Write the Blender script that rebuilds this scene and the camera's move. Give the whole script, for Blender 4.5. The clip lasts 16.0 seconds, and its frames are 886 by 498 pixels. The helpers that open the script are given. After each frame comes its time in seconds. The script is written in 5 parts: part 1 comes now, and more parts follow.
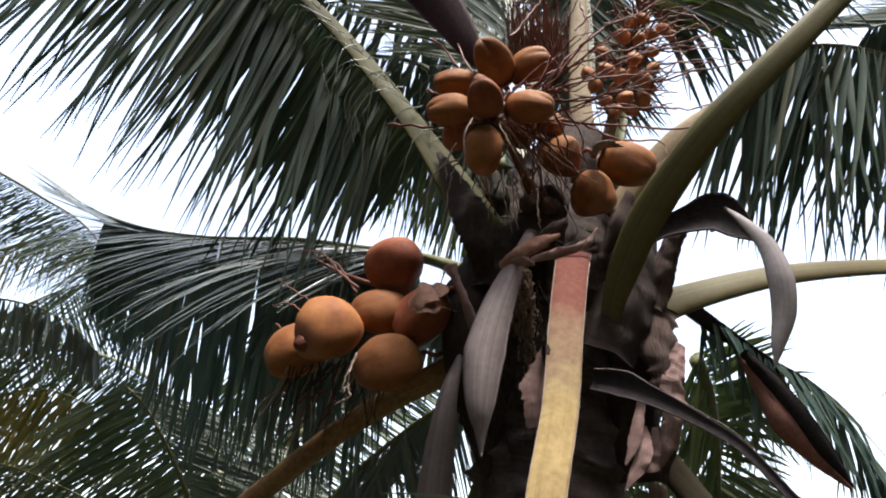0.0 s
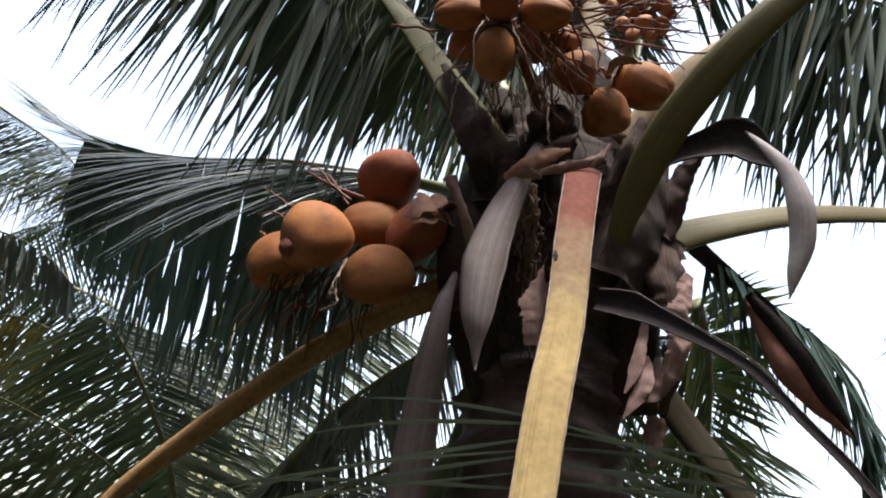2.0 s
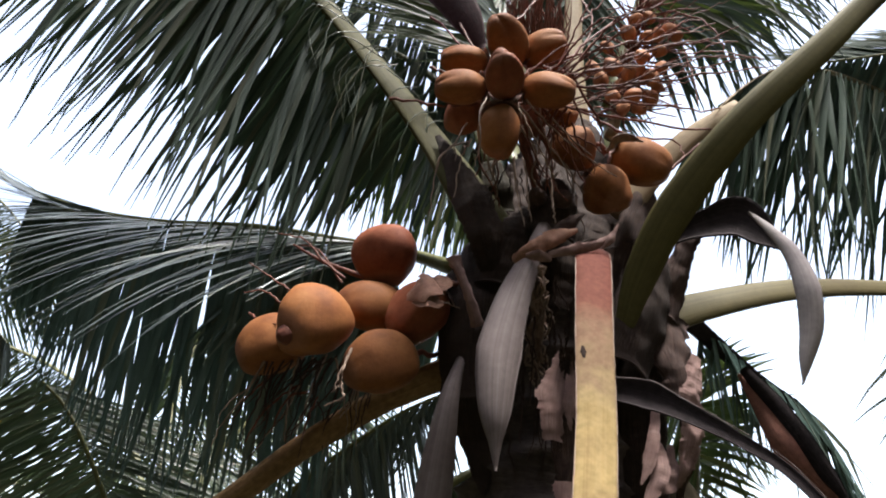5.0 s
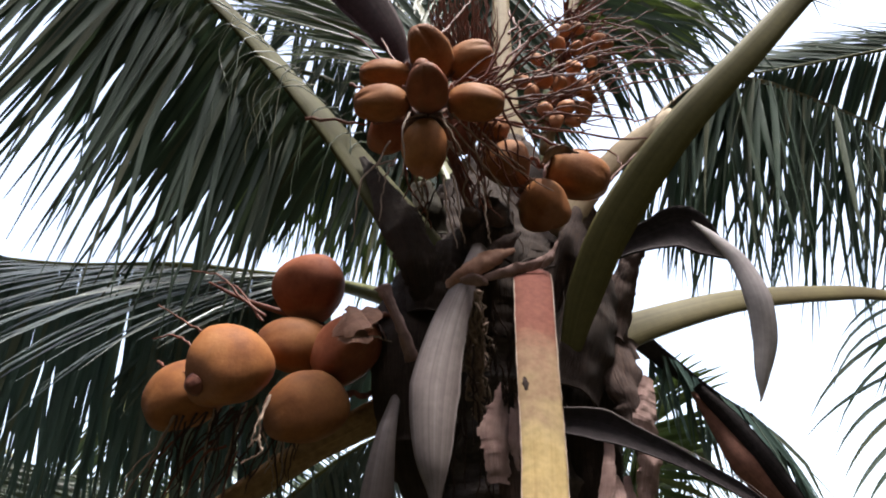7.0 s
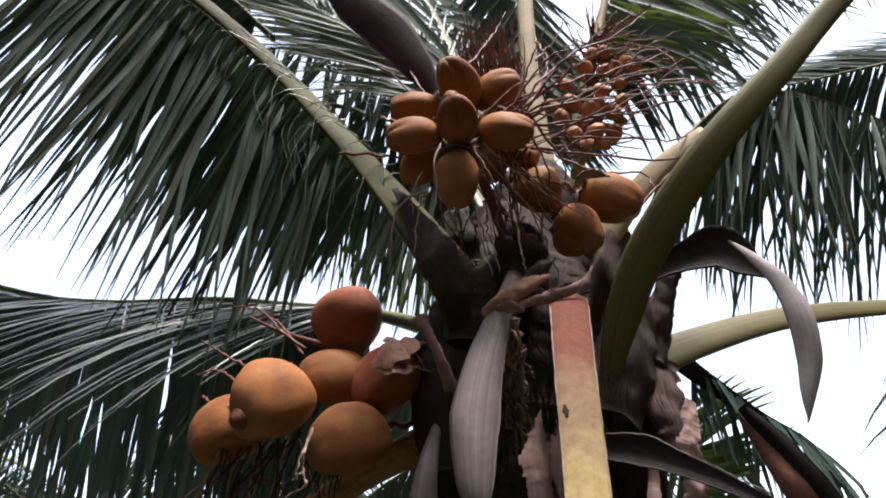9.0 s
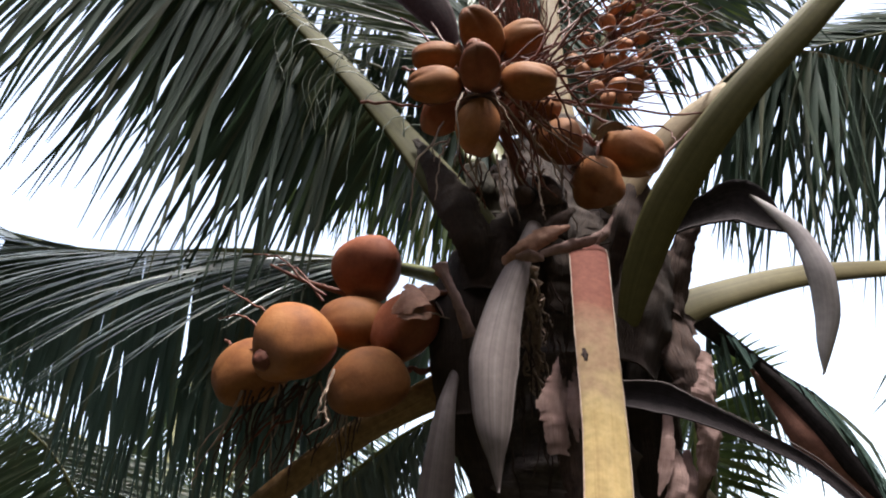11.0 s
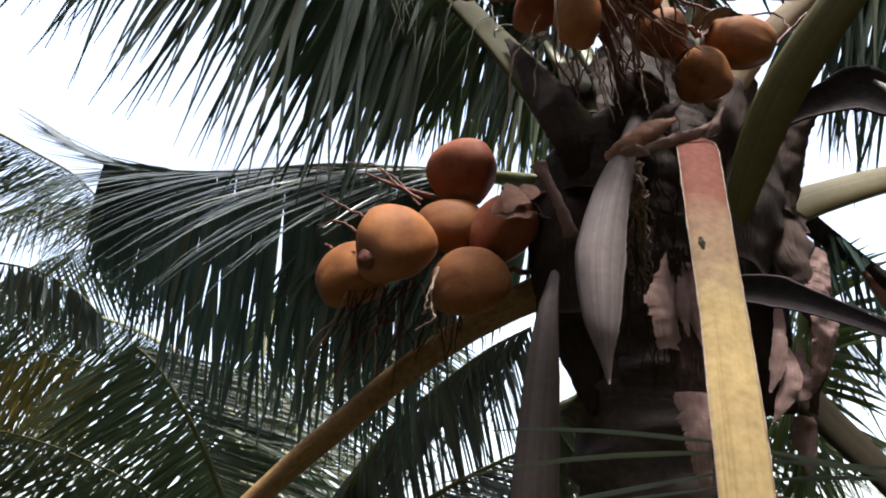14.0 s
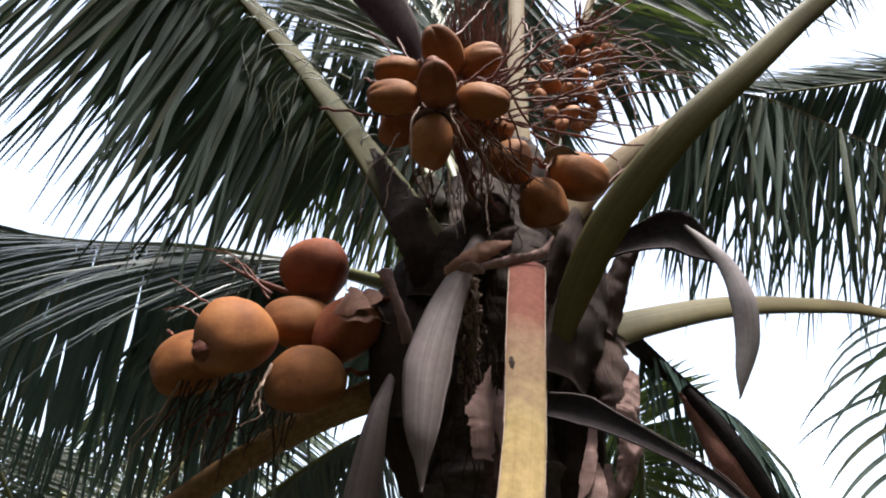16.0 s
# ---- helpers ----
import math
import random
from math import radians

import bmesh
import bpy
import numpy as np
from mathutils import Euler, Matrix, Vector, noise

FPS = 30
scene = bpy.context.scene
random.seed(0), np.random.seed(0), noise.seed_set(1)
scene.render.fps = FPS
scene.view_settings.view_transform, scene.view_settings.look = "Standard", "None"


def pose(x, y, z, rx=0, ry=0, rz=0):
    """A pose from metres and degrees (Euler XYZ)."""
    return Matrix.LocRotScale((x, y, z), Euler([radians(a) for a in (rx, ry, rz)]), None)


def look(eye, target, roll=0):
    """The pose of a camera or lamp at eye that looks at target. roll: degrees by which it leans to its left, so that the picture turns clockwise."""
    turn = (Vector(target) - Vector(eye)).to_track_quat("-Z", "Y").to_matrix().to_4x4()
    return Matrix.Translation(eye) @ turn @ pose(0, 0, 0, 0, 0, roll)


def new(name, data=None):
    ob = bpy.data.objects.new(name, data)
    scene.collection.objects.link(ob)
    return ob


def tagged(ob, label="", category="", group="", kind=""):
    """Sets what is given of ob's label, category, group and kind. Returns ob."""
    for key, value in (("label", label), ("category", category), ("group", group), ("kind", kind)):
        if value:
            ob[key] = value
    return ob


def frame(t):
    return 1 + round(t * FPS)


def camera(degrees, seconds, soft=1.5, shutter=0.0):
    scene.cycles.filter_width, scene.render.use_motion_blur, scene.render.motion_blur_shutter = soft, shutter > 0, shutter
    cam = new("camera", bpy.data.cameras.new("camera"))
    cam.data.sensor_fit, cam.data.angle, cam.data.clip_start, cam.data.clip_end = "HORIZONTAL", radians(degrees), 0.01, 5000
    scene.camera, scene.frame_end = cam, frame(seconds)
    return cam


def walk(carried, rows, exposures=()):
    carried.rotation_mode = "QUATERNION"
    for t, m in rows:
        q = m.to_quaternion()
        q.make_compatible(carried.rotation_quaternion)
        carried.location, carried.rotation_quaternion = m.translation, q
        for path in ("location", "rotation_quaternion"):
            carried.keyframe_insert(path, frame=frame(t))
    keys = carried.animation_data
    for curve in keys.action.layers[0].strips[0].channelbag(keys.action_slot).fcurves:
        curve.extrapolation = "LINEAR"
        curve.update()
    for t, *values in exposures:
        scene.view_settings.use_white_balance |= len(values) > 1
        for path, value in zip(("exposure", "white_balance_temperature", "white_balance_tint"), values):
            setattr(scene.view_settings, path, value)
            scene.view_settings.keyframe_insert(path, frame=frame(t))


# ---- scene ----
cam = camera(63.4, 16.0, soft=1.95)
PATH = [
    (0, (0.049, 0.215, 1.586), (-0.007, 2.013, 2.461), 1.6),
    (0.5, (0.022, 0.225, 1.576), (0.013, 2.088, 2.301), 1.0),
    (1, (0.013, 0.262, 1.557), (-0.064, 2.125, 2.279), 2.7),
    (1.5, (0.027, 0.319, 1.529), (-0.009, 2.157, 2.316), 4.0),
    (2, (0.028, 0.343, 1.519), (0.016, 2.172, 2.327), 4.4),
    (2.5, (0.008, 0.358, 1.53), (0.05, 2.17, 2.376), 5.1),
    (3, (-0.032, 0.374, 1.562), (0.134, 2.155, 2.457), 1.8),
    (3.2, (-0.048, 0.358, 1.557), (0.035, 2.119, 2.502), 4.0),
    (5.3, (-0.089, 0.372, 1.606), (0.093, 2.149, 2.506), 1.0),
    (5.5, (-0.078, 0.387, 1.602), (0.162, 2.167, 2.482), -0.2),
    (6, (-0.068, 0.404, 1.604), (0.228, 2.161, 2.512), -1.0),
    (6.5, (-0.055, 0.436, 1.629), (0.23, 2.161, 2.6), -2.3),
    (7, (-0.046, 0.454, 1.649), (0.237, 2.172, 2.633), -3.2),
    (7.5, (-0.046, 0.457, 1.644), (0.241, 2.183, 2.613), -2.2),
    (8, (-0.045, 0.453, 1.652), (0.265, 2.132, 2.693), -2.7),
    (8.5, (-0.044, 0.447, 1.656), (0.236, 2.133, 2.695), -3.4),
    (9, (-0.048, 0.44, 1.652), (0.139, 2.135, 2.696), -3.6),
    (9.2, (-0.048, 0.441, 1.649), (0.131, 2.148, 2.675), -3.1),
    (11.3, (-0.072, 0.453, 1.613), (0.071, 2.216, 2.546), -1.6),
    (11.5, (-0.085, 0.457, 1.606), (0.006, 2.24, 2.506), -0.4),
    (12, (-0.108, 0.465, 1.605), (-0.149, 2.272, 2.461), -0.7),
    (12.5, (-0.118, 0.473, 1.598), (-0.188, 2.296, 2.419), -1.0),
    (13, (-0.118, 0.482, 1.589), (-0.18, 2.317, 2.382), -0.3),
    (13.5, (-0.117, 0.486, 1.59), (-0.169, 2.323, 2.378), -0.4),
    (14, (-0.111, 0.483, 1.588), (-0.149, 2.319, 2.381), -0.4),
    (14.5, (-0.092, 0.481, 1.588), (-0.046, 2.293, 2.435), 1.2),
    (15, (-0.069, 0.469, 1.598), (0.096, 2.232, 2.529), 0.3),
    (15.5, (-0.049, 0.446, 1.6), (0.164, 2.166, 2.598), -1.0),
    (16, (-0.036, 0.419, 1.592), (0.218, 2.13, 2.597), 0.3),
]
walk(cam, [(t, look(eye, target, roll)) for t, eye, target, roll in PATH])
scene.view_settings.exposure = 2.11

# ---------------------------------------------------------------- light
world = bpy.data.worlds.new("overcast_sky")
scene.world = world
world.use_nodes = True
wn, wl = world.node_tree.nodes, world.node_tree.links
sky = wn.new("ShaderNodeTexSky")
sky.sky_type, sky.sun_disc = "NISHITA", False
sky.sun_elevation, sky.sun_rotation = radians(76), radians(130)
sky.air_density, sky.dust_density, sky.ozone_density = 1.0, 3.0, 1.0
pale = wn.new("ShaderNodeHueSaturation")
pale.inputs["Saturation"].default_value = 0.65
wl.new(sky.outputs[0], pale.inputs["Color"])
wl.new(pale.outputs[0], wn["Background"].inputs["Color"])
wn["Background"].inputs["Strength"].default_value = 0.124
sun = new("sun", bpy.data.lights.new("sun", "SUN"))
sun.data.energy, sun.data.angle, sun.data.color = 2.1, radians(10), (1.0, 0.98, 0.95)
sun.matrix_world = look((0, 0, 0), (-0.18, 0.15, -0.97))

# ---------------------------------------------------------------- materials
def nodes_of(name):
    m = bpy.data.materials.new(name)
    m.use_nodes = True
    nt = m.node_tree
    return m, nt.nodes, nt.links, nt.nodes["Principled BSDF"]


def ramp(n, stops):
    r = n.new("ShaderNodeValToRGB")
    e = r.color_ramp.elements
    while len(e) < len(stops):
        e.new(0.5)
    for el, (pos, col) in zip(e, stops):
        el.position, el.color = pos, (*col, 1)
    return r


def coords(n, l, scale, uv=True):
    c = n.new("ShaderNodeTexCoord")
    mp = n.new("ShaderNodeMapping")
    mp.inputs["Scale"].default_value = scale
    l.new(c.outputs["UV" if uv else "Object"], mp.inputs["Vector"])
    return mp.outputs["Vector"]


def noise_tex(n, l, vec, scale, detail=5, rough=0.6):
    t = n.new("ShaderNodeTexNoise")
    t.inputs["Scale"].default_value, t.inputs["Detail"].default_value, t.inputs["Roughness"].default_value = scale, detail, rough
    l.new(vec, t.inputs["Vector"])
    return t.outputs["Fac"]


def mix_col(n, l, fac, a, b, mode="MIX"):
    m = n.new("ShaderNodeMix")
    m.data_type, m.blend_type = "RGBA", mode
    if isinstance(fac, float):
        m.inputs["Factor"].default_value = fac
    else:
        l.new(fac, m.inputs["Factor"])
    for sock, val in ((m.inputs["A"], a), (m.inputs["B"], b)):
        if isinstance(val, tuple):
            sock.default_value = (*val, 1)
        else:
            l.new(val, sock)
    return m.outputs["Result"]


def whim(n, l):
    """A random number for each object or each loose piece."""
    o, g, a, f = n.new("ShaderNodeObjectInfo"), n.new("ShaderNodeNewGeometry"), n.new("ShaderNodeMath"), n.new("ShaderNodeMath")
    a.operation, f.operation = "ADD", "FRACT"
    l.new(o.outputs["Random"], a.inputs[0]), l.new(g.outputs["Random Per Island"], a.inputs[1])
    l.new(a.outputs[0], f.inputs[0])
    return f.outputs[0]


def fibrous(name, stops, blotch, along=(60, 1.2, 1), big=6.0, rough=0.6, bump=0.35, blotch_amount=0.5, dist=0.002, spec=0.3, stain=None, speck=0.28):
    """Plant tissue with lengthwise grain (by UV) and blotches (by place)."""
    m, n, l, b = nodes_of(name)
    grain = noise_tex(n, l, coords(n, l, along), 1.0, 6, 0.65)
    spots = noise_tex(n, l, coords(n, l, (1, 1, 1), False), big, 6, 0.6)
    fine = noise_tex(n, l, coords(n, l, (1, 1, 1), False), 90, 3, 0.6)
    r = ramp(n, stops)
    l.new(grain, r.inputs["Fac"])
    sr = ramp(n, [(0.45, (0, 0, 0)), (0.68, (blotch_amount,) * 3)])
    l.new(spots, sr.inputs["Fac"])
    col = mix_col(n, l, sr.outputs["Color"], r.outputs["Color"], blotch)
    if stain:
        # reddened tissue from the torn end downwards, its edge broken up
        sep = n.new("ShaderNodeSeparateXYZ")
        l.new(coords(n, l, (1, 1, 1)), sep.inputs[0])
        jag = n.new("ShaderNodeMath")
        jag.operation = "MULTIPLY_ADD"
        l.new(spots, jag.inputs[0])
        jag.inputs[1].default_value = 0.42
        l.new(sep.outputs["Y"], jag.inputs[2])
        st = ramp(n, [(p + 0.21, c) for p, c in stain])
        l.new(jag.outputs[0], st.inputs["Fac"])
        fade = ramp(n, [(0.56, (0.95, 0.95, 0.95)), (0.66, (0, 0, 0))])
        l.new(jag.outputs[0], fade.inputs["Fac"])
        col = mix_col(n, l, fade.outputs["Color"], col, st.outputs["Color"])
    fr = ramp(n, [(0.3, (1 - speck,) * 3), (0.7, (1 + 0.4 * speck,) * 3)])
    l.new(fine, fr.inputs["Fac"])
    col = mix_col(n, l, 1.0, col, fr.outputs["Color"], "MULTIPLY")
    l.new(col, b.inputs["Base Color"])
    b.inputs["Roughness"].default_value = rough
    b.inputs["Specular IOR Level"].default_value = spec
    bm_ = n.new("ShaderNodeBump")
    bm_.inputs["Strength"].default_value, bm_.inputs["Distance"].default_value = bump, dist
    l.new(grain, bm_.inputs["Height"])
    l.new(bm_.outputs["Normal"], b.inputs["Normal"])
    return m


def foliage(name, dark, light, tip, glow, translucent=0.28, rough=0.42, spec=0.35):
    m, n, l, b = nodes_of(name)
    w = whim(n, l)
    r = ramp(n, [(0.0, dark), (0.75, light), (1.0, tip)])
    l.new(w, r.inputs["Fac"])
    vein = noise_tex(n, l, coords(n, l, (26, 1.5, 1)), 1.0, 4, 0.6)
    stain = noise_tex(n, l, coords(n, l, (1, 1, 1), False), 9, 5, 0.6)
    vr = ramp(n, [(0.3, (0.6, 0.6, 0.6)), (0.7, (1.25, 1.25, 1.25))])
    l.new(vein, vr.inputs["Fac"])
    col = mix_col(n, l, 1.0, r.outputs["Color"], vr.outputs["Color"], "MULTIPLY")
    sr = ramp(n, [(0.6, (0, 0, 0)), (0.78, (0.5, 0.5, 0.5))])
    l.new(stain, sr.inputs["Fac"])
    col = mix_col(n, l, sr.outputs["Color"], col, tip)
    l.new(col, b.inputs["Base Color"])
    b.inputs["Roughness"].default_value = rough
    b.inputs["Specular IOR Level"].default_value = spec
    bump = n.new("ShaderNodeBump")
    bump.inputs["Strength"].default_value, bump.inputs["Distance"].default_value = 0.25, 0.001
    l.new(vein, bump.inputs["Height"])
    l.new(bump.outputs["Normal"], b.inputs["Normal"])
    tr = n.new("ShaderNodeBsdfTranslucent")
    tcol = mix_col(n, l, 0.6, col, glow)
    l.new(tcol, tr.inputs["Color"])
    ms = n.new("ShaderNodeMixShader")
    ms.inputs["Fac"].default_value = translucent
    l.new(b.outputs[0], ms.inputs[1]), l.new(tr.outputs[0], ms.inputs[2])
    l.new(ms.outputs[0], n["Material Output"].inputs["Surface"])
    return m


LEAF = foliage("palm_leaf", (0.034, 0.053, 0.04), (0.06, 0.084, 0.06), (0.1, 0.1, 0.063), (0.07, 0.11, 0.05), 0.16, 0.6, 0.14)
LEAF_DARK = foliage("palm_leaf_shiny", (0.06, 0.094, 0.085), (0.092, 0.138, 0.118), (0.11, 0.12, 0.08), (0.07, 0.11, 0.05), 0.18, 0.3)
LEAF_FRESH = foliage("palm_leaf_fresh", (0.05, 0.08, 0.03), (0.085, 0.12, 0.042), (0.15, 0.14, 0.055), (0.14, 0.19, 0.04), 0.32)
LEAF_OLD = foliage("palm_leaf_yellowing", (0.10, 0.10, 0.03), (0.16, 0.14, 0.04), (0.22, 0.15, 0.06), (0.2, 0.16, 0.04), 0.35)
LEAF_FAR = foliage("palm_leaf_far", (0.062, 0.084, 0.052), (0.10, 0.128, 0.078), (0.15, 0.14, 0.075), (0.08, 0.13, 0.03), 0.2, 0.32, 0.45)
# kept very dark so that the added light-blocking ring bounces little
LEAF_BLOCKER = foliage("blocker_leaf", (0.025, 0.042, 0.018), (0.038, 0.058, 0.026), (0.05, 0.05, 0.028), (0.03, 0.05, 0.012), 0.06, 0.7, 0.1)
# sky reflection on these blades is painted in as a paler blue-grey base colour
LEAF_PAINTED_SHEEN = foliage("palm_leaf_painted_sheen", (0.085, 0.105, 0.10), (0.13, 0.155, 0.145), (0.15, 0.15, 0.11), (0.06, 0.09, 0.03), 0.08, 0.28, 0.6)
STALK_GREEN = fibrous("stalk_green", [(0.3, (0.10, 0.105, 0.035)), (0.7, (0.17, 0.165, 0.065))], (0.10, 0.075, 0.035), (30, 1.0, 1), 5, 0.5, 0.2)
STALK_PALE = fibrous("stalk_pale", [(0.3, (0.085, 0.07, 0.03)), (0.7, (0.135, 0.112, 0.052))], (0.06, 0.042, 0.022), (22, 0.6, 1), 5, 0.6, 0.2, spec=0.12, speck=0.1)
STALK_YELLOW = fibrous("stalk_yellow", [(0.3, (0.175, 0.12, 0.054)), (0.48, (0.285, 0.207, 0.092)), (0.7, (0.325, 0.247, 0.12))], (0.17, 0.115, 0.06), (13, 1.1, 1), 8, 0.8, 0.3, 0.55, spec=0.04, speck=0.2,
                       stain=((0.0, (0.075, 0.03, 0.03)), (0.1, (0.15, 0.05, 0.042)), (0.22, (0.16, 0.06, 0.045)), (0.31, (0.2, 0.12, 0.08)), (0.41, (0.27, 0.205, 0.115))))
STALK_RIM = fibrous("stalk_rim", [(0.3, (0.16, 0.105, 0.075)), (0.7, (0.30, 0.22, 0.155))], (0.15, 0.08, 0.06), (22, 0.8, 1), 12, 0.5, 0.3, 0.7)
STALK_OCHRE = fibrous("stalk_ochre", [(0.3, (0.22, 0.125, 0.058)), (0.7, (0.36, 0.225, 0.105))], (0.12, 0.063, 0.034), (26, 1.4, 1), 9, 0.7, 0.4, 0.65, spec=0.1)
STALK_MID = fibrous("stalk_tan_green", [(0.3, (0.047, 0.044, 0.015)), (0.7, (0.083, 0.077, 0.028))], (0.038, 0.026, 0.013), (22, 0.6, 1), 5, 0.7, 0.25, spec=0.08, speck=0.12)
STALK_OLIVE = fibrous("stalk_olive", [(0.3, (0.078, 0.067, 0.022)), (0.7, (0.124, 0.107, 0.04))], (0.042, 0.03, 0.016), (22, 0.6, 1), 5, 0.6, 0.25, spec=0.12, speck=0.12)
# dull olive-brown, darkened further so the colour itself carries the stalk's shade
STALK_DULL_SHADE = fibrous("stalk_dull_shade", [(0.3, (0.022, 0.017, 0.01)), (0.7, (0.042, 0.034, 0.02))], (0.035, 0.026, 0.016), (22, 0.6, 1), 5, 0.7, 0.25, spec=0.08, speck=0.15)
HUSK_PEACH = fibrous("husk_peach", [(0.3, (0.27, 0.13, 0.085)), (0.7, (0.42, 0.235, 0.165))], (0.16, 0.075, 0.05), (40, 2.0, 1), 14, 0.8, 0.5)
STALK_TAN = fibrous("stalk_tan", [(0.3, (0.24, 0.175, 0.10)), (0.7, (0.35, 0.27, 0.165))], (0.17, 0.105, 0.06), (22, 0.6, 1), 6, 0.65, 0.25, spec=0.12, speck=0.12)
DRY_GREY = fibrous("dry_grey", [(0.32, (0.128, 0.099, 0.092)), (0.68, (0.228, 0.186, 0.176))], (0.12, 0.085, 0.08), (17, 0.4, 1), 6, 0.75, 0.3, speck=0.14)
DRY_ASH = fibrous("dry_ash", [(0.3, (0.38, 0.335, 0.33)), (0.7, (0.52, 0.465, 0.46))], (0.28, 0.235, 0.23), (17, 0.4, 1), 6, 0.7, 0.3, speck=0.14)
DRY_DARK = fibrous("dry_dark", [(0.3, (0.02, 0.016, 0.018)), (0.7, (0.05, 0.041, 0.041))], (0.02, 0.015, 0.016), (46, 0.7, 1), 6, 0.9, 0.5, spec=0.08)
DRY_RUST = fibrous("dry_rust", [(0.3, (0.2, 0.08, 0.055)), (0.7, (0.31, 0.135, 0.095))], (0.17, 0.065, 0.05), (46, 0.7, 1), 7, 0.7, 0.4)
DRY_PURPLE = fibrous("dry_purple", [(0.3, (0.028, 0.013, 0.014)), (0.7, (0.055, 0.023, 0.024))], (0.018, 0.01, 0.011), (46, 0.7, 1), 6, 0.75, 0.4, spec=0.1)
PAPER = fibrous("papery_sheath", [(0.3, (0.21, 0.125, 0.108)), (0.7, (0.33, 0.218, 0.19))], (0.15, 0.08, 0.07), (9, 2.2, 1), 16, 0.9, 0.25, 0.75, speck=0.2)
SHEATH = fibrous("brown_sheath", [(0.3, (0.045, 0.027, 0.022)), (0.7, (0.125, 0.074, 0.058))], (0.04, 0.023, 0.02), (26, 3.0, 1), 14, 0.9, 0.9, 0.7, 0.006)
FIBRE = fibrous("sheath_fibre", [(0.3, (0.027, 0.017, 0.013)), (0.7, (0.07, 0.044, 0.033))], (0.022, 0.013, 0.011), (70, 3.0, 1), 8, 0.9, 0.9, 0.6, 0.006)
BARK = fibrous("palm_bark", [(0.3, (0.04, 0.029, 0.025)), (0.7, (0.125, 0.094, 0.08))], (0.02, 0.014, 0.013), (5, 26.0, 1), 12, 0.9, 0.9, 0.6, 0.006)
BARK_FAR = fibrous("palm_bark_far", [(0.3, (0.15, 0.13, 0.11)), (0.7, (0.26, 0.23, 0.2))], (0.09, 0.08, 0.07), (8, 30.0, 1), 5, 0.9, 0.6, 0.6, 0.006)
TWIG_RED = fibrous("twig_red", [(0.3, (0.115, 0.034, 0.02)), (0.7, (0.215, 0.066, 0.037))], (0.075, 0.027, 0.019), (6, 6.0, 1), 30, 0.6, 0.3)
TWIG_PALE = fibrous("twig_pale", [(0.3, (0.22, 0.145, 0.105)), (0.7, (0.4, 0.29, 0.22))], (0.13, 0.075, 0.055), (6, 6.0, 1), 30, 0.65, 0.3)


def nut_skin(name, main, shade, pale_):
    m, n, l, b = nodes_of(name)
    v = coords(n, l, (1, 1, 1), False)
    big = noise_tex(n, l, v, 11, 5, 0.6)
    fine = noise_tex(n, l, v, 120, 4, 0.7)
    scar = noise_tex(n, l, coords(n, l, (9, 1.6, 1)), 1.0, 5, 0.7)
    r = ramp(n, [(0.28, shade), (0.52, main), (0.78, pale_)])
    l.new(big, r.inputs["Fac"])
    sr = ramp(n, [(0.55, (0, 0, 0)), (0.70, (0.8, 0.8, 0.8))])
    l.new(scar, sr.inputs["Fac"])
    col = mix_col(n, l, sr.outputs["Color"], r.outputs["Color"], (0.22, 0.10, 0.05))
    sep = n.new("ShaderNodeSeparateXYZ")
    l.new(coords(n, l, (1, 1, 1)), sep.inputs[0])
    tipm = n.new("ShaderNodeMath")
    tipm.operation = "MULTIPLY_ADD"
    l.new(big, tipm.inputs[0])
    tipm.inputs[1].default_value = 0.3
    l.new(sep.outputs["Y"], tipm.inputs[2])
    tr_ = ramp(n, [(0.9, (0, 0, 0)), (1.08, (0.75, 0.75, 0.75))])
    l.new(tipm.outputs[0], tr_.inputs["Fac"])
    col = mix_col(n, l, tr_.outputs["Color"], col, (0.26, 0.12, 0.075))
    fr = ramp(n, [(0.3, (0.88, 0.86, 0.84)), (0.7, (1.07, 1.07, 1.07))])
    l.new(fine, fr.inputs["Fac"])
    col = mix_col(n, l, 1.0, col, fr.outputs["Color"], "MULTIPLY")
    ob_ = n.new("ShaderNodeObjectInfo")
    hv = n.new("ShaderNodeHueSaturation")
    mr = n.new("ShaderNodeMapRange")
    mr.inputs["To Min"].default_value, mr.inputs["To Max"].default_value = 0.82, 1.12
    l.new(ob_.outputs["Random"], mr.inputs["Value"])
    l.new(mr.outputs[0], hv.inputs["Value"])
    l.new(col, hv.inputs["Color"])
    l.new(hv.outputs[0], b.inputs["Base Color"])
    b.inputs["Roughness"].default_value = 0.62
    b.inputs["Specular IOR Level"].default_value = 0.06
    bump = n.new("ShaderNodeBump")
    bump.inputs["Strength"].default_value, bump.inputs["Distance"].default_value = 0.35, 0.002
    l.new(fine, bump.inputs["Height"])
    l.new(bump.outputs["Normal"], b.inputs["Normal"])
    return m


NUT = nut_skin("coconut_skin", (0.268, 0.108, 0.041), (0.15, 0.054, 0.027), (0.35, 0.165, 0.068))
NUT_RED = nut_skin("coconut_skin_russet", (0.235, 0.078, 0.041), (0.14, 0.044, 0.028), (0.31, 0.13, 0.072))
NUTLET = nut_skin("nutlet_skin", (0.36, 0.15, 0.075), (0.22, 0.08, 0.045), (0.46, 0.24, 0.13))

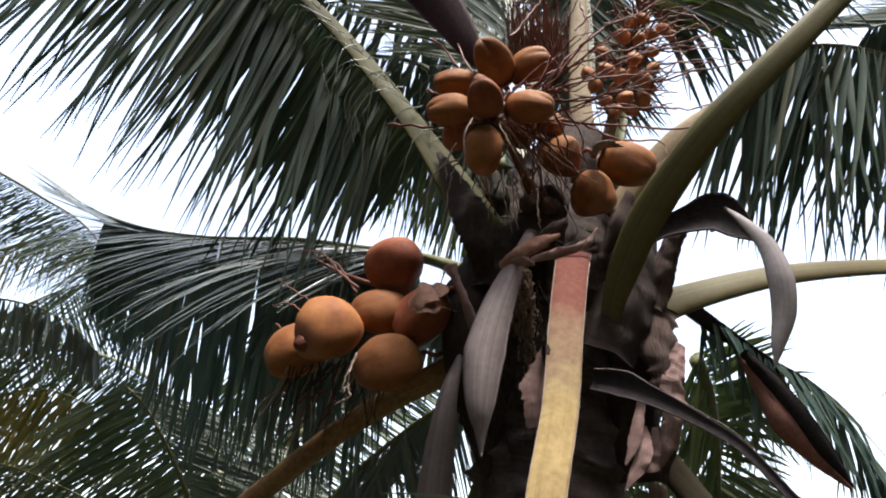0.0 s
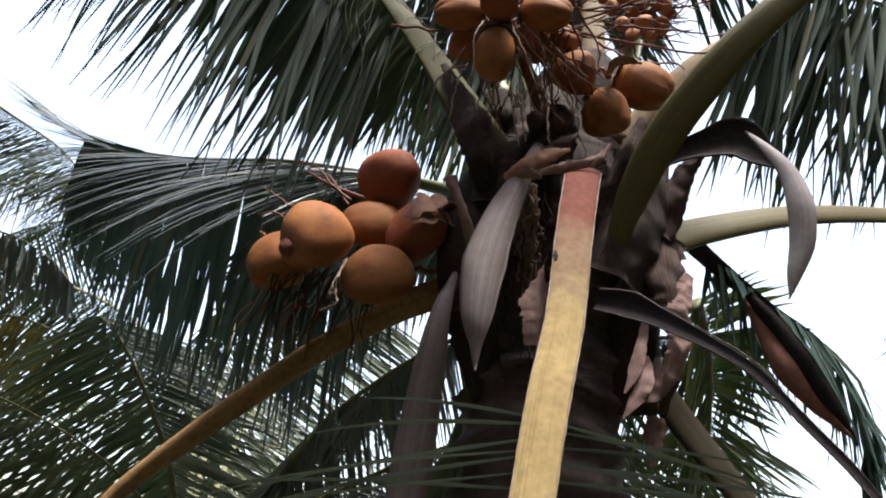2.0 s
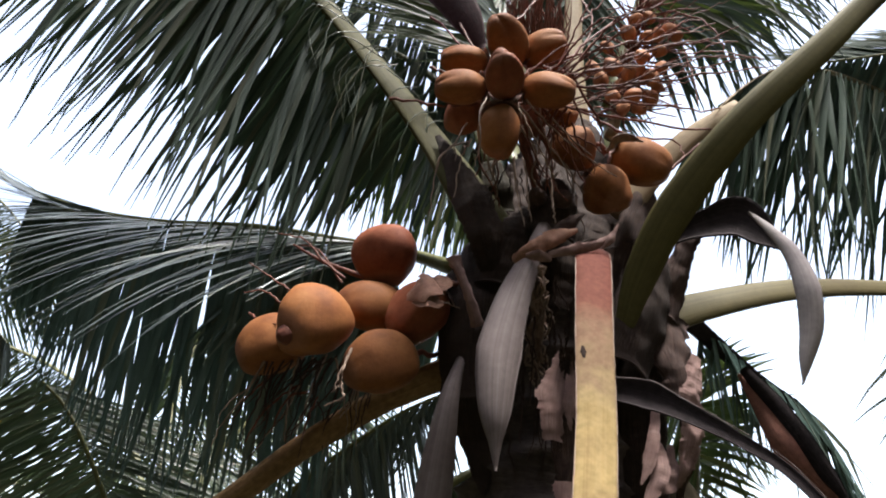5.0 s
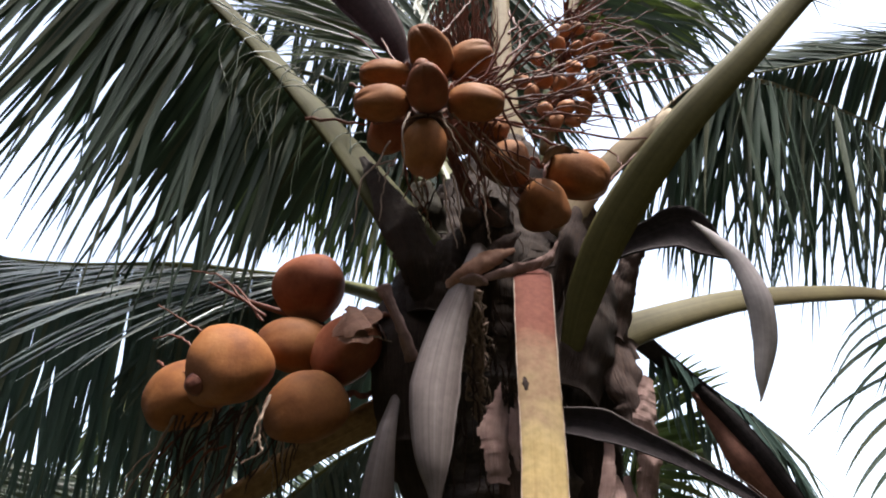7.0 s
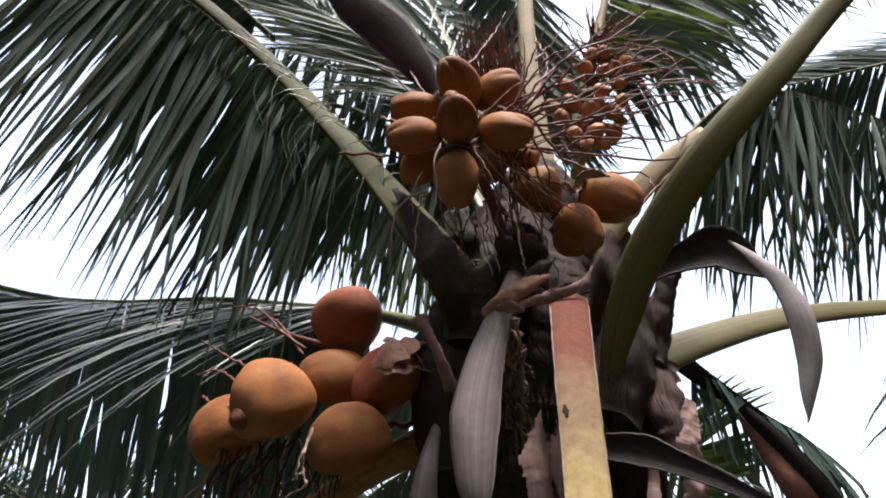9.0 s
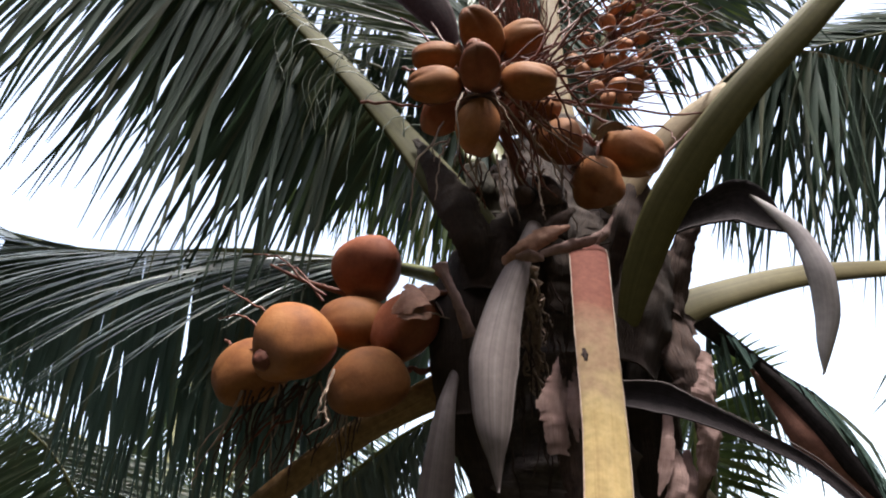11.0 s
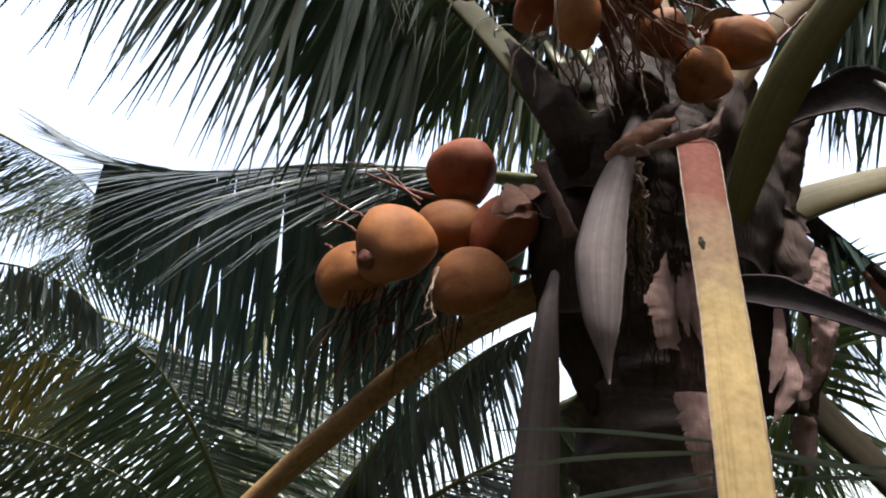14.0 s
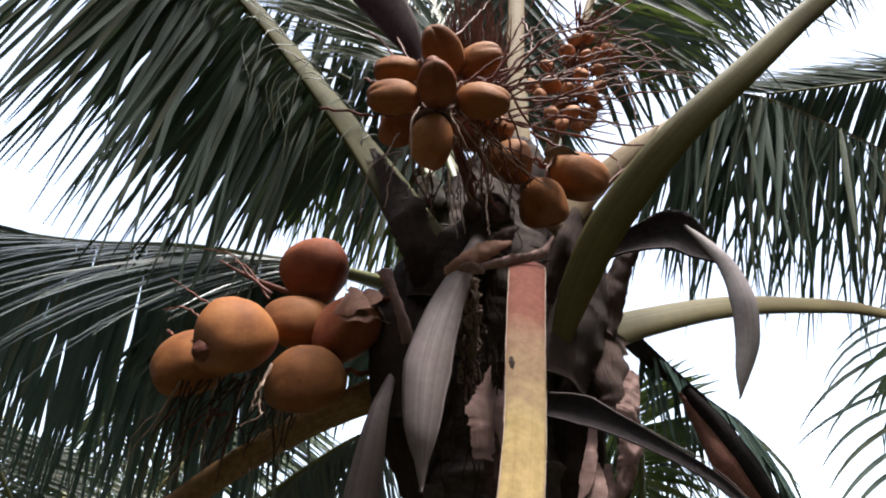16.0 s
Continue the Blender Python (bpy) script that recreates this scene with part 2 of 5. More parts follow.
m_, n_, l_, b_ = nodes_of("grass_and_soil")
g1 = noise_tex(n_, l_, coords(n_, l_, (1, 1, 1), False), 0.5, 6, 0.6)
g2 = noise_tex(n_, l_, coords(n_, l_, (1, 1, 1), False), 12, 6, 0.7)
gr = ramp(n_, [(0.35, (0.024, 0.03, 0.015)), (0.6, (0.047, 0.039, 0.028))])
l_.new(mix_col(n_, l_, 0.5, g1, g2), gr.inputs["Fac"])
l_.new(gr.outputs["Color"], b_.inputs["Base Color"])
b_.inputs["Roughness"].default_value = 0.95
b_.inputs["Specular IOR Level"].default_value = 0.08
GROUND = m_

# ---------------------------------------------------------------- building helpers
UP = Vector((0, 0, 1))
PLACE = {}


def thing(name, at, label, category, group="", kind=""):
    ob = new(name)
    ob.location = at
    PLACE[ob.name] = Vector(at)
    return tagged(ob, label, category, group, kind)


def part(name, data, material, parent, label="", kind="", smooth=True):
    """One mesh object under a thing or a part, from (vertices, faces, uvs) in world metres."""
    verts, faces, uvs = data
    base = Vector(verts[0])
    mesh = bpy.data.meshes.new(name)
    mesh.from_pydata([tuple(Vector(v) - base) for v in verts], [], faces)
    lay = mesh.uv_layers.new(name="UVMap")
    idx = np.empty(len(mesh.loops), dtype=np.int32)
    mesh.loops.foreach_get("vertex_index", idx)
    lay.data.foreach_set("uv", np.asarray(uvs, dtype=np.float32)[idx].ravel())
    mesh.polygons.foreach_set("use_smooth", [smooth] * len(mesh.polygons))
    mesh.materials.append(material)
    ob = new(name, mesh)
    PLACE[ob.name] = base
    if parent is not None:
        ob.parent = parent
        ob.location = base - PLACE[parent.name]
    else:
        ob.location = base
    return tagged(ob, label, "", "", kind)


def join(pieces):
    verts, faces, uvs = [], [], []
    for v, f, u in pieces:
        k = len(verts)
        verts += v
        uvs += u
        faces += [tuple(i + k for i in q) for q in f]
    return verts, faces, uvs


def spline(points, steps):
    """Catmull-Rom through a few points."""
    p = [Vector(q) for q in points]
    p = [2 * p[0] - p[1]] + p + [2 * p[-1] - p[-2]]
    out = []
    spans = len(p) - 3
    for i in range(steps + 1):
        u = i / steps * spans
        k = min(int(u), spans - 1)
        f = u - k
        a, b, c, d = p[k:k + 4]
        out.append(0.5 * ((2 * b) + (c - a) * f + (2 * a - 5 * b + 4 * c - d) * f * f + (3 * b - a - 3 * c + d) * f ** 3))
    return out


def values(vals, steps):
    xs = np.linspace(0, 1, len(vals))
    return np.interp(np.linspace(0, 1, steps + 1), xs, vals)


def frames_along(pts, up):
    """Tangent, side and up at each point, the up carried along."""
    out = []
    u = Vector(up)
    for i, p in enumerate(pts):
        t = (pts[min(i + 1, len(pts) - 1)] - pts[max(i - 1, 0)]).normalized()
        u = (u - t * u.dot(t))
        u = u.normalized() if u.length > 1e-5 else t.orthogonal().normalized()
        out.append((t, t.cross(u).normalized(), u.copy()))
    return out


def stalk(points, widths, heights, up=(0, 0, 1), steps=24, ring=12, flat=0.45, wobble=0.0, seed=0):
    """A tapering stalk: rounded below, flatter above (towards up)."""
    rng = random.Random(seed)
    pts = spline(points, steps)
    fr = frames_along(pts, up)
    w, h = values(widths, steps), values(heights, steps)
    verts, faces, uvs = [], [], []
    for i, (p, (t, s, u)) in enumerate(zip(pts, fr)):
        for k in range(ring + 1):
            a = 2 * math.pi * k / ring
            y = math.sin(a) * h[i] / 2
            if y > 0:
                y *= flat
            j = 1 + (rng.uniform(-wobble, wobble) if k < ring else 0)
            verts.append(p + (s * math.cos(a) * w[i] / 2 + u * y) * j)
            uvs.append((k / ring, i / steps))
    n = ring + 1
    for i in range(steps):
        for k in range(ring):
            faces.append((i * n + k, i * n + k + 1, (i + 1) * n + k + 1, (i + 1) * n + k))
    for i in (0, steps):
        c = len(verts)
        verts.append(pts[i])
        uvs.append((0.5, i / steps))
        for k in range(ring):
            q = (i * n + k + 1, i * n + k, c)
            faces.append(q if i == 0 else q[::-1])
    return verts, faces, uvs


def shell(points, widths, curl, up=(0, -1, 0), steps=28, arcs=10, thick=0.004, ragged=0.0, seed=0, wave=0.0):
    """A canoe-like sheet: curl is the half angle in degrees of its cross-section, along its length."""
    rng = random.Random(seed)
    pts = spline(points, steps)
    fr = frames_along(pts, up)
    w, c = values(widths, steps), values(curl, steps)
    verts, faces, uvs = [], [], []
    n = arcs + 1
    edge = [0.0] * (2 * steps + 2)
    for sd in (0, 1):
        for octave, amp in ((4.0, 0.6), (1.5, 0.4), (1.0, 0.3)):
            knots = [rng.uniform(-1, 1) for _ in range(int(steps / octave) + 3)]
            for i in range(steps + 1):
                q, f = int(i / octave), (i / octave) % 1
                edge[2 * i + sd] += amp * (knots[q] * (1 - f) + knots[q + 1] * f)
    for layer in (0, 1):
        for i, (p, (t, s, u)) in enumerate(zip(pts, fr)):
            a = max(radians(c[i]), 0.02)
            r = w[i] / 2 / math.sin(min(a, math.pi / 2)) if a < math.pi / 2 else w[i] / 2
            for k in range(n):
                f = 2 * k / arcs - 1
                th = f * a
                e = ragged * abs(f) ** 3 * edge[i * 2 + (1 if f > 0 else 0)]
                rr = r - layer * thick
                q = p + s * math.sin(th) * rr * (1 + e) - u * (math.cos(th) * rr - r * math.cos(a))
                q += u * wave * 3 * (noise.noise(q * 22 + Vector((seed, 0, 0))) + 0.5 * noise.noise(q * 60))
                q += t * ragged * 0.03 * edge[i] * abs(f)
                verts.append(q)
                uvs.append((k / arcs, i / steps))
    off = (steps + 1) * n
    for i in range(steps):
        for k in range(arcs):
            q = (i * n + k, i * n + k + 1, (i + 1) * n + k + 1, (i + 1) * n + k)
            faces.append(q)
            faces.append(tuple(v + off for v in q[::-1]))
        for k in (0, arcs):
            faces.append((i * n + k, (i + 1) * n + k, (i + 1) * n + k + off, i * n + k + off))
    for i in (0, steps):
        for k in range(arcs):
            faces.append((i * n + k, i * n + k + 1, i * n + k + 1 + off, i * n + k + off))
    return verts, faces, uvs


def strand(points, r0, r1, seed, wiggle=0.004, steps=14, ring=5):
    rng = random.Random(seed)
    pts = spline(points, steps)
    pts = [p + Vector((rng.gauss(0, wiggle), rng.gauss(0, wiggle), rng.gauss(0, wiggle))) if 0 < i else p for i, p in enumerate(pts)]
    fr = frames_along(pts, (0.3, -0.8, 0.5))
    verts, faces, uvs = [], [], []
    for i, (p, (t, s, u)) in enumerate(zip(pts, fr)):
        r = r0 + (r1 - r0) * i / steps
        r *= 1 + 0.25 * rng.uniform(-1, 1)
        for k in range(ring):
            a = 2 * math.pi * k / ring
            verts.append(p + (s * math.cos(a) + u * math.sin(a)) * r)
            uvs.append((k / ring, i / steps))
    for i in range(steps):
        for k in range(ring):
            k2 = (k + 1) % ring
            faces.append((i * ring + k, i * ring + k2, (i + 1) * ring + k2, (i + 1) * ring + k))
    return verts, faces, uvs


def leaflet(base, way, normal, length, width, droop, rng, rows=7, fold=0.25, kink=0.0):
    """One blade: a folded strip that bends under its weight."""
    d, nrm = Vector(way).normalized(), Vector(normal)
    p = Vector(base)
    verts, faces, uvs = [], [], []
    step = length / (rows - 1)
    break_at = rng.randint(2, rows - 2) if rng.random() < kink else -1
    curl = rng.gauss(0, 0.05)
    for i in range(rows):
        f = i / (rows - 1)
        nrm = nrm - d * nrm.dot(d)
        nrm = nrm.normalized() if nrm.length > 1e-4 else d.orthogonal().normalized()
        side = d.cross(nrm)
        w = width * (0.35 + 0.65 * min(1, f / 0.16)) * (1 - max(0, (f - 0.32) / 0.68) ** 1.5) * 0.5 + 0.0006
        lift = fold * w
        verts += [p - side * w + nrm * lift, p.copy(), p + side * w + nrm * lift]
        uvs += [(0, f), (0.5, f), (1, f)]
        p = p + d * step
        d = (d + Vector((0, 0, -1)) * droop * (0.35 + f) * step + side * curl * step * 4).normalized()
        if i == break_at:
            d = (d + Vector((0, 0, -1)) * 1.6).normalized()
    for i in range(rows - 1):
        a, b = i * 3, (i + 1) * 3
        faces += [(a, a + 1, b + 1, b), (a + 1, a + 2, b + 2, b + 1)]
    return verts, faces, uvs


def frond(palm, points, widths, stalk_mat, leaf_mat, start, n, length, blade=0.035, droop=2.0, angle=(60, 30), lift=0.15,
          up=(0, 0, 1), seed=0, singles=0, sides=(1, -1), gap=0.0, label="", rows=7, kink=0.08, end=1.0, spread=0.12, deep=0.75, shape=None, lead=None, offset=(0, 0, 0), face=None, lean=0.25, nz=0.4):
    """A feather leaf: its stalk, and blades on both sides from start (share of its length) to end. singles: how many blades are objects of their own."""
    rng = random.Random(seed)
    body = part("frond", stalk(points, widths, [w * deep for w in widths], face or up, 40, 12, seed=seed), stalk_mat, palm, label)
    pts = spline(points, 200)
    fr = frames_along(pts, up)
    wid = values(widths, 200)
    made = []
    for i in range(n):
        f = (i + rng.uniform(-0.3, 0.3)) / max(1, n - 1)
        f = min(max(f, 0), 1)
        k = int(200 * (start + (end - start) * f))
        p, (t, s, u) = pts[k], fr[k]
        for sgn in sides:
            if rng.random() < (gap[sgn] if isinstance(gap, dict) else gap):
                continue
            a = radians(angle[0] + (angle[1] - angle[0]) * f + rng.gauss(0, 5))
            way = t * math.cos(a) + s * sgn * math.sin(a) + u * (lift + rng.gauss(0, spread))
            if lead and sgn in lead:
                # blades that hang one way all along the stalk
                way = Vector(lead[sgn]).normalized() + t * lean * (f - 0.2) + Vector((rng.gauss(0, spread), rng.gauss(0, spread), rng.gauss(0, spread))) * 0.8
            grow = shape(f) if shape else (0.55 + 0.45 * min(1, f / 0.2)) * (1 - 0.45 * max(0, (f - 0.6) / 0.4))
            ln = length * grow * rng.uniform(0.85, 1.1)
            nn = u + Vector((rng.gauss(0, 0.25), rng.gauss(0, 0.25), 0)) + s * sgn * 0.3 if not (lead and sgn in lead) else Vector((rng.gauss(0.3, 0.3), -1 + rng.gauss(0, 0.25), nz))
            made.append(leaflet(p + Vector(offset) + s * sgn * wid[k] * 0.4 + u * wid[k] * 0.1, way, nn, ln, blade * rng.uniform(0.75, 1.15), droop * rng.uniform(0.7, 1.4), rng, rows, 0.28, kink))
    stride = max(1, len(made) // singles) if singles else 0
    rest = []
    count = 0
    for i, g in enumerate(made):
        if singles and i % stride == 0 and count < singles:
            part("leaflet", g, leaf_mat, body)
            count += 1
        else:
            rest.append(g)
    if rest:
        part("foliage", join(rest), leaf_mat, body, kind="stuff")
    return body


def coconut(centre, axis, length, width, skin, seed, label, group, cap=True, groove=0.1, nub=False, stem=True, ridge=None):
    """A ripe nut: three-sided with rounded ridges, creased at its tip; axis points from the cap to the tip, ridge is the way one ridge faces."""
    rng = random.Random(seed)
    z = Vector(axis).normalized()
    x = z.orthogonal().normalized()
    x = Matrix.Rotation(rng.uniform(0, 6.28), 3, z) @ x
    if ridge is not None:
        side = Vector(ridge)
        side = (side - z * side.dot(z)).normalized()
        x = Matrix.Rotation(-math.pi / 3, 3, z) @ side
    y = z.cross(x)
    rows, ring = 22, 30
    lean = rng.uniform(-0.05, 0.05)
    verts, faces, uvs = [], [], []
    c = Vector(centre)
    for i in range(rows + 1):
        th = math.pi * i / rows
        zz = -math.cos(th)
        r = math.sin(th) ** 0.88 * (1 - 0.12 * zz - 0.05 * zz * zz)
        point = -0.07 * max(0, zz) ** 8
        for k in range(ring):
            ph = 2 * math.pi * k / ring
            g = 0
            for q in range(3):
                dp = (ph - q * 2.094 + math.pi) % (2 * math.pi) - math.pi
                g += math.exp(-(dp / 0.2) ** 2)
            tri = math.cos(3 * (ph - 1.047))
            rr = r * (1 + (0.085 * tri + 0.03 * tri * tri * tri + 0.028 * math.cos(6 * (ph - 1.047))) * (0.55 + 0.6 * max(0, zz + 0.35)) - groove * g * max(0, zz + 0.15) ** 1.5)
            rr *= 1 + 0.02 * math.sin(2 * ph + seed) * math.sin(th) + 0.05 * noise.noise(Vector((math.cos(ph) * r * 1.6, math.sin(ph) * r * 1.6, zz * 1.6 + seed)))
            verts.append(c + z * (zz + point) * length / 2 + (x * math.cos(ph) + y * math.sin(ph)) * rr * width / 2 + x * lean * width * (1 - zz * zz))
            uvs.append((k / ring, i / rows))
    for i in range(rows):
        for k in range(ring):
            k2 = (k + 1) % ring
            faces.append((i * ring + k, i * ring + k2, (i + 1) * ring + k2, (i + 1) * ring + k))
    ob = part("coconut", (verts, faces, uvs), skin, None)
    tagged(ob, label, "coconut", group)
    if cap or nub or stem:
        foot = c - z * length * 0.46
        part("stem", strand([foot, foot - z * 0.02, foot - z * 0.035 + x * 0.01, foot - z * 0.06 + Vector((0, 0.03, 0.005))], 0.0065, 0.004, seed + 7, 0.0015, 10, 7), TWIG_RED, ob, "reddish fruit stem")
    if nub:
        part("tip_nub", stalk([c + z * length * 0.47, c + z * length * 0.53, c + z * length * 0.57], [0.034, 0.024, 0.01], [0.034, 0.024, 0.01], tuple(x), 8, 10, 1.0, 0.1, seed), TWIG_RED, ob, "dry brown nub at the tip")
    if cap:
        # dry cap of overlapping lobes round the stem end
        for q in range(4):
            a0 = q * 1.57 + rng.uniform(-0.2, 0.2)
            lobe_v, lobe_f, lobe_u = [], [], []
            for layer in (0.0, -0.0035):
                for i in range(6):
                    f = i / 5
                    th = 0.06 + 0.62 * f
                    for k in range(6):
                        g = k / 5 * 2 - 1
                        ph = a0 + g * 0.85 * (1 - 0.35 * f * f)
                        zz = -math.cos(th)
                        r = math.sin(th) ** 0.9 * (1 - 0.10 * zz - 0.06)
                        rad = r * width / 2 * 1.04 + 0.004 + layer + 0.006 * f * f * (0.6 + 0.4 * rng.random())
                        lobe_v.append(c + z * (zz * length / 2 * 1.03 - 0.002) + (x * math.cos(ph) + y * math.sin(ph)) * rad)
                        lobe_u.append((k / 5, f))
            for i in range(5):
                for k in range(5):
                    qd = (i * 6 + k, i * 6 + k + 1, (i + 1) * 6 + k + 1, (i + 1) * 6 + k)
                    lobe_f += [qd, tuple(v + 36 for v in qd[::-1])]
            for k in range(5):
                lobe_f.append((30 + k, 31 + k, 67 + k, 66 + k))
                lobe_f.append((k * 6, (k + 1) * 6, (k + 1) * 6 + 36, k * 6 + 36))
                lobe_f.append((k * 6 + 5, (k + 1) * 6 + 5, (k + 1) * 6 + 41, k * 6 + 41))
            part("cap_lobe", (lobe_v, lobe_f, lobe_u), PAPER, ob, "dry pinkish-brown cap lobe")
    return ob


# ---------------------------------------------------------------- ground
gv = [(-400.0, -400.0, 0.0), (400.0, -400.0, 0.0), (400.0, 400.0, 0.0), (-400.0, 400.0, 0.0)]
tagged(part("ground", (gv, [(0, 1, 2, 3)], [(0, 0), (1, 0), (1, 1), (0, 1)]), GROUND, None), "flat grassy soil under the palms", "ground", kind="structure")

# ---------------------------------------------------------------- the palm
palm = thing("coconut_palm", (0.26, 1.72, 0.0), "dwarf coconut palm with a fruiting crown and dry leaf sheaths", "palm tree")
trunk_pts = [(0.30, 1.74, -0.02), (0.28, 1.73, 0.6), (0.230, 1.720, 1.685), (0.249, 1.720, 1.868), (0.250, 1.700, 2.123)]
tv, tf, tu = stalk(trunk_pts, [0.42, 0.36, 0.29, 0.28, 0.27], [0.42, 0.36, 0.29, 0.28, 0.27], (0, -1, 0), 150, 26, 1.0, 0.012, 3)
tv = [v + (v - Vector((0.27, 1.72, v.z))) * (0.17 * (abs((v.z * 12 + 0.3 * math.sin(v.x * 22) + 0.4 * noise.noise(v * 6)) % 1 - 0.5) * 2) ** 3 + 0.03 * noise.noise(v * 14) + 0.03 * noise.noise(v * 45)) for v in tv]
part("trunk", (tv, tf, tu), BARK, palm, "dark brown ringed trunk")
core = [(0.244, 1.680, 2.093), (0.252, 1.680, 2.254), (0.279, 1.720, 2.406), (0.315, 1.760, 2.565), (0.350, 1.800, 2.709)]
part("sheath_core", stalk(core, [0.27, 0.31, 0.33, 0.24, 0.13], [0.2, 0.19, 0.16, 0.12, 0.08], (0, -1, 0), 60, 36, 1.0, 0.07, 5), FIBRE, palm, "dark fibrous leaf-sheath core")

# fronds, with the leaf stalks that carry them
frond(palm, [(0.141, 1.570, 2.210), (0.094, 1.555, 2.282), (0.030, 1.575, 2.406), (-0.048, 1.620, 2.560), (-0.211, 1.690, 2.842), (-0.386, 1.700, 3.066), (-0.568, 1.680, 3.233), (-0.779, 1.640, 3.341), (-1.023, 1.580, 3.361), (-1.234, 1.500, 3.261)],
      [0.10, 0.112, 0.09, 0.068, 0.056, 0.048, 0.04, 0.03, 0.02, 0.008], STALK_MID, LEAF, 0.4, 84, 0.74, 0.0142, 0.5, (84, 60), -0.3, seed=11, singles=300, lead={-1: (-0.52, 0.3, -0.76), 1: (-0.22, -0.05, -1)}, spread=0.05, offset=(0, 0.05, 0), gap=0.2, face=(0.1, -1, 0.4), lean=0.32, nz=-0.7, shape=lambda f: (0.8 + 0.2 * min(1, f / 0.2)) * (1 - 0.22 * max(0, (f - 0.6) / 0.4)), label="green-tan arching leaf stalk", deep=0.5)
frond(palm, [(-0.038, 1.690, 2.570), (-0.201, 1.760, 2.852), (-0.376, 1.770, 3.076), (-0.558, 1.750, 3.243), (-0.769, 1.710, 3.351), (-1.013, 1.650, 3.371), (-1.224, 1.570, 3.271)],
      [0.02, 0.02, 0.018, 0.015, 0.012, 0.006, 0.004], STALK_MID, LEAF, 0.02, 58, 0.5, 0.03, 0.4, (84, 60), -0.3, seed=42, singles=58, lead={-1: (-0.5, 0.45, -0.75)}, sides=(-1,), spread=0.05, end=0.7, nz=-0.6)
frond(palm, [(0.075, 1.720, 2.261), (-0.048, 1.900, 2.383), (-0.234, 2.000, 2.455), (-0.453, 2.120, 2.538), (-0.795, 2.360, 2.660), (-1.115, 2.550, 2.788), (-1.395, 2.680, 2.925), (-1.607, 2.750, 3.028)],
      [0.07, 0.05, 0.045, 0.04, 0.032, 0.022, 0.013, 0.005], STALK_GREEN, LEAF_DARK, 0.18, 240, 0.72, 0.019, 1.1, (66, 12), -0.14, seed=12, singles=240, kink=0.02, lead={1: (-0.02, 0.12, -1)}, spread=0.06, sides=(1,), end=0.84, lean=0.1)
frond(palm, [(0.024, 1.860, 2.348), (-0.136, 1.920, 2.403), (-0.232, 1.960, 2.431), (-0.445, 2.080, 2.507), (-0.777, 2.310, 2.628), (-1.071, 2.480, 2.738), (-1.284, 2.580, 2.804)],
      [0.012, 0.012, 0.011, 0.01, 0.009, 0.008, 0.004], STALK_GREEN, LEAF_PAINTED_SHEEN, 0.06, 72, 0.66, 0.0098, 1.35, (66, 12), -0.14, seed=34, singles=72, lead={-1: (-0.62, -0.3, -0.3)}, spread=0.13, lean=0.9, sides=(-1,), nz=1.3, kink=0.03)
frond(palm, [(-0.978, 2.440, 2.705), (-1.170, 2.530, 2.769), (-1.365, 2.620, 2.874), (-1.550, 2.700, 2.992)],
      [0.012, 0.01, 0.008, 0.004], STALK_GREEN, LEAF_PAINTED_SHEEN, 0.0, 17, 0.46, 0.02, 0.2, (20, 4), 0.05, seed=37, singles=34, spread=0.05, kink=0.0)
frond(palm, [(0.077, 1.800, 2.188), (-0.053, 1.920, 2.267), (-0.238, 2.050, 2.327), (-0.392, 2.150, 2.353), (-0.519, 2.200, 2.340)],
      [0.05, 0.04, 0.03, 0.018, 0.005], STALK_GREEN, LEAF_DARK, 0.05, 62, 0.27, 0.014, 0.6, (66, 30), -0.1, seed=32, singles=300, lead={1: (-0.1, 0.2, -1), -1: (-0.45, 0.1, -0.9)}, spread=0.12)
frond(palm, [(0.325, 1.520, 2.055), (0.357, 1.480, 2.158), (0.413, 1.430, 2.272), (0.531, 1.370, 2.425), (0.701, 1.340, 2.598), (0.914, 1.340, 2.822), (1.273, 1.300, 3.159), (1.45, 0.95, 3.15), (1.9, 0.6, 3.35), (2.4, 0.1, 3.3)],
      [0.03, 0.06, 0.07, 0.062, 0.054, 0.047, 0.04, 0.03, 0.02, 0.006], STALK_OLIVE, LEAF, 0.62, 60, 0.8, 0.04, 1.6, (60, 40), 0.1, seed=13, face=(-0.08, -1, 0.03), deep=0.5, label="thick olive-green leaf stalk")
frond(palm, [(0.421, 1.850, 2.487), (0.712, 1.950, 2.826), (1.060, 2.050, 3.189), (1.322, 2.120, 3.298), (1.622, 2.200, 3.289), (1.945, 2.300, 3.257), (2.328, 2.400, 3.121), (2.696, 2.500, 2.792)],
      [0.05, 0.035, 0.024, 0.018, 0.014, 0.012, 0.01, 0.006], STALK_TAN, LEAF, 0.2, 110, 0.84, 0.027, 0.5, (80, 40), -0.1, seed=14, singles=300, lead={1: (-0.45, -0.1, -1), -1: (-0.25, 0.15, -1)}, lean=0.0, spread=0.14, nz=-0.8)
frond(palm, [(0.439, 1.660, 2.142), (0.537, 1.660, 2.184), (0.751, 1.680, 2.248), (0.995, 1.740, 2.299), (1.212, 1.800, 2.327), (1.522, 1.900, 2.321), (1.839, 2.000, 2.178), (1.916, 2.050, 1.932)],
      [0.095, 0.076, 0.06, 0.05, 0.042, 0.03, 0.018, 0.006], STALK_PALE, LEAF, 0.66, 30, 0.6, 0.022, 2.4, (65, 35), 0.05, seed=15, singles=100, face=(0, -1, 0.5), deep=0.6, label="pale yellow-green leaf stalk")
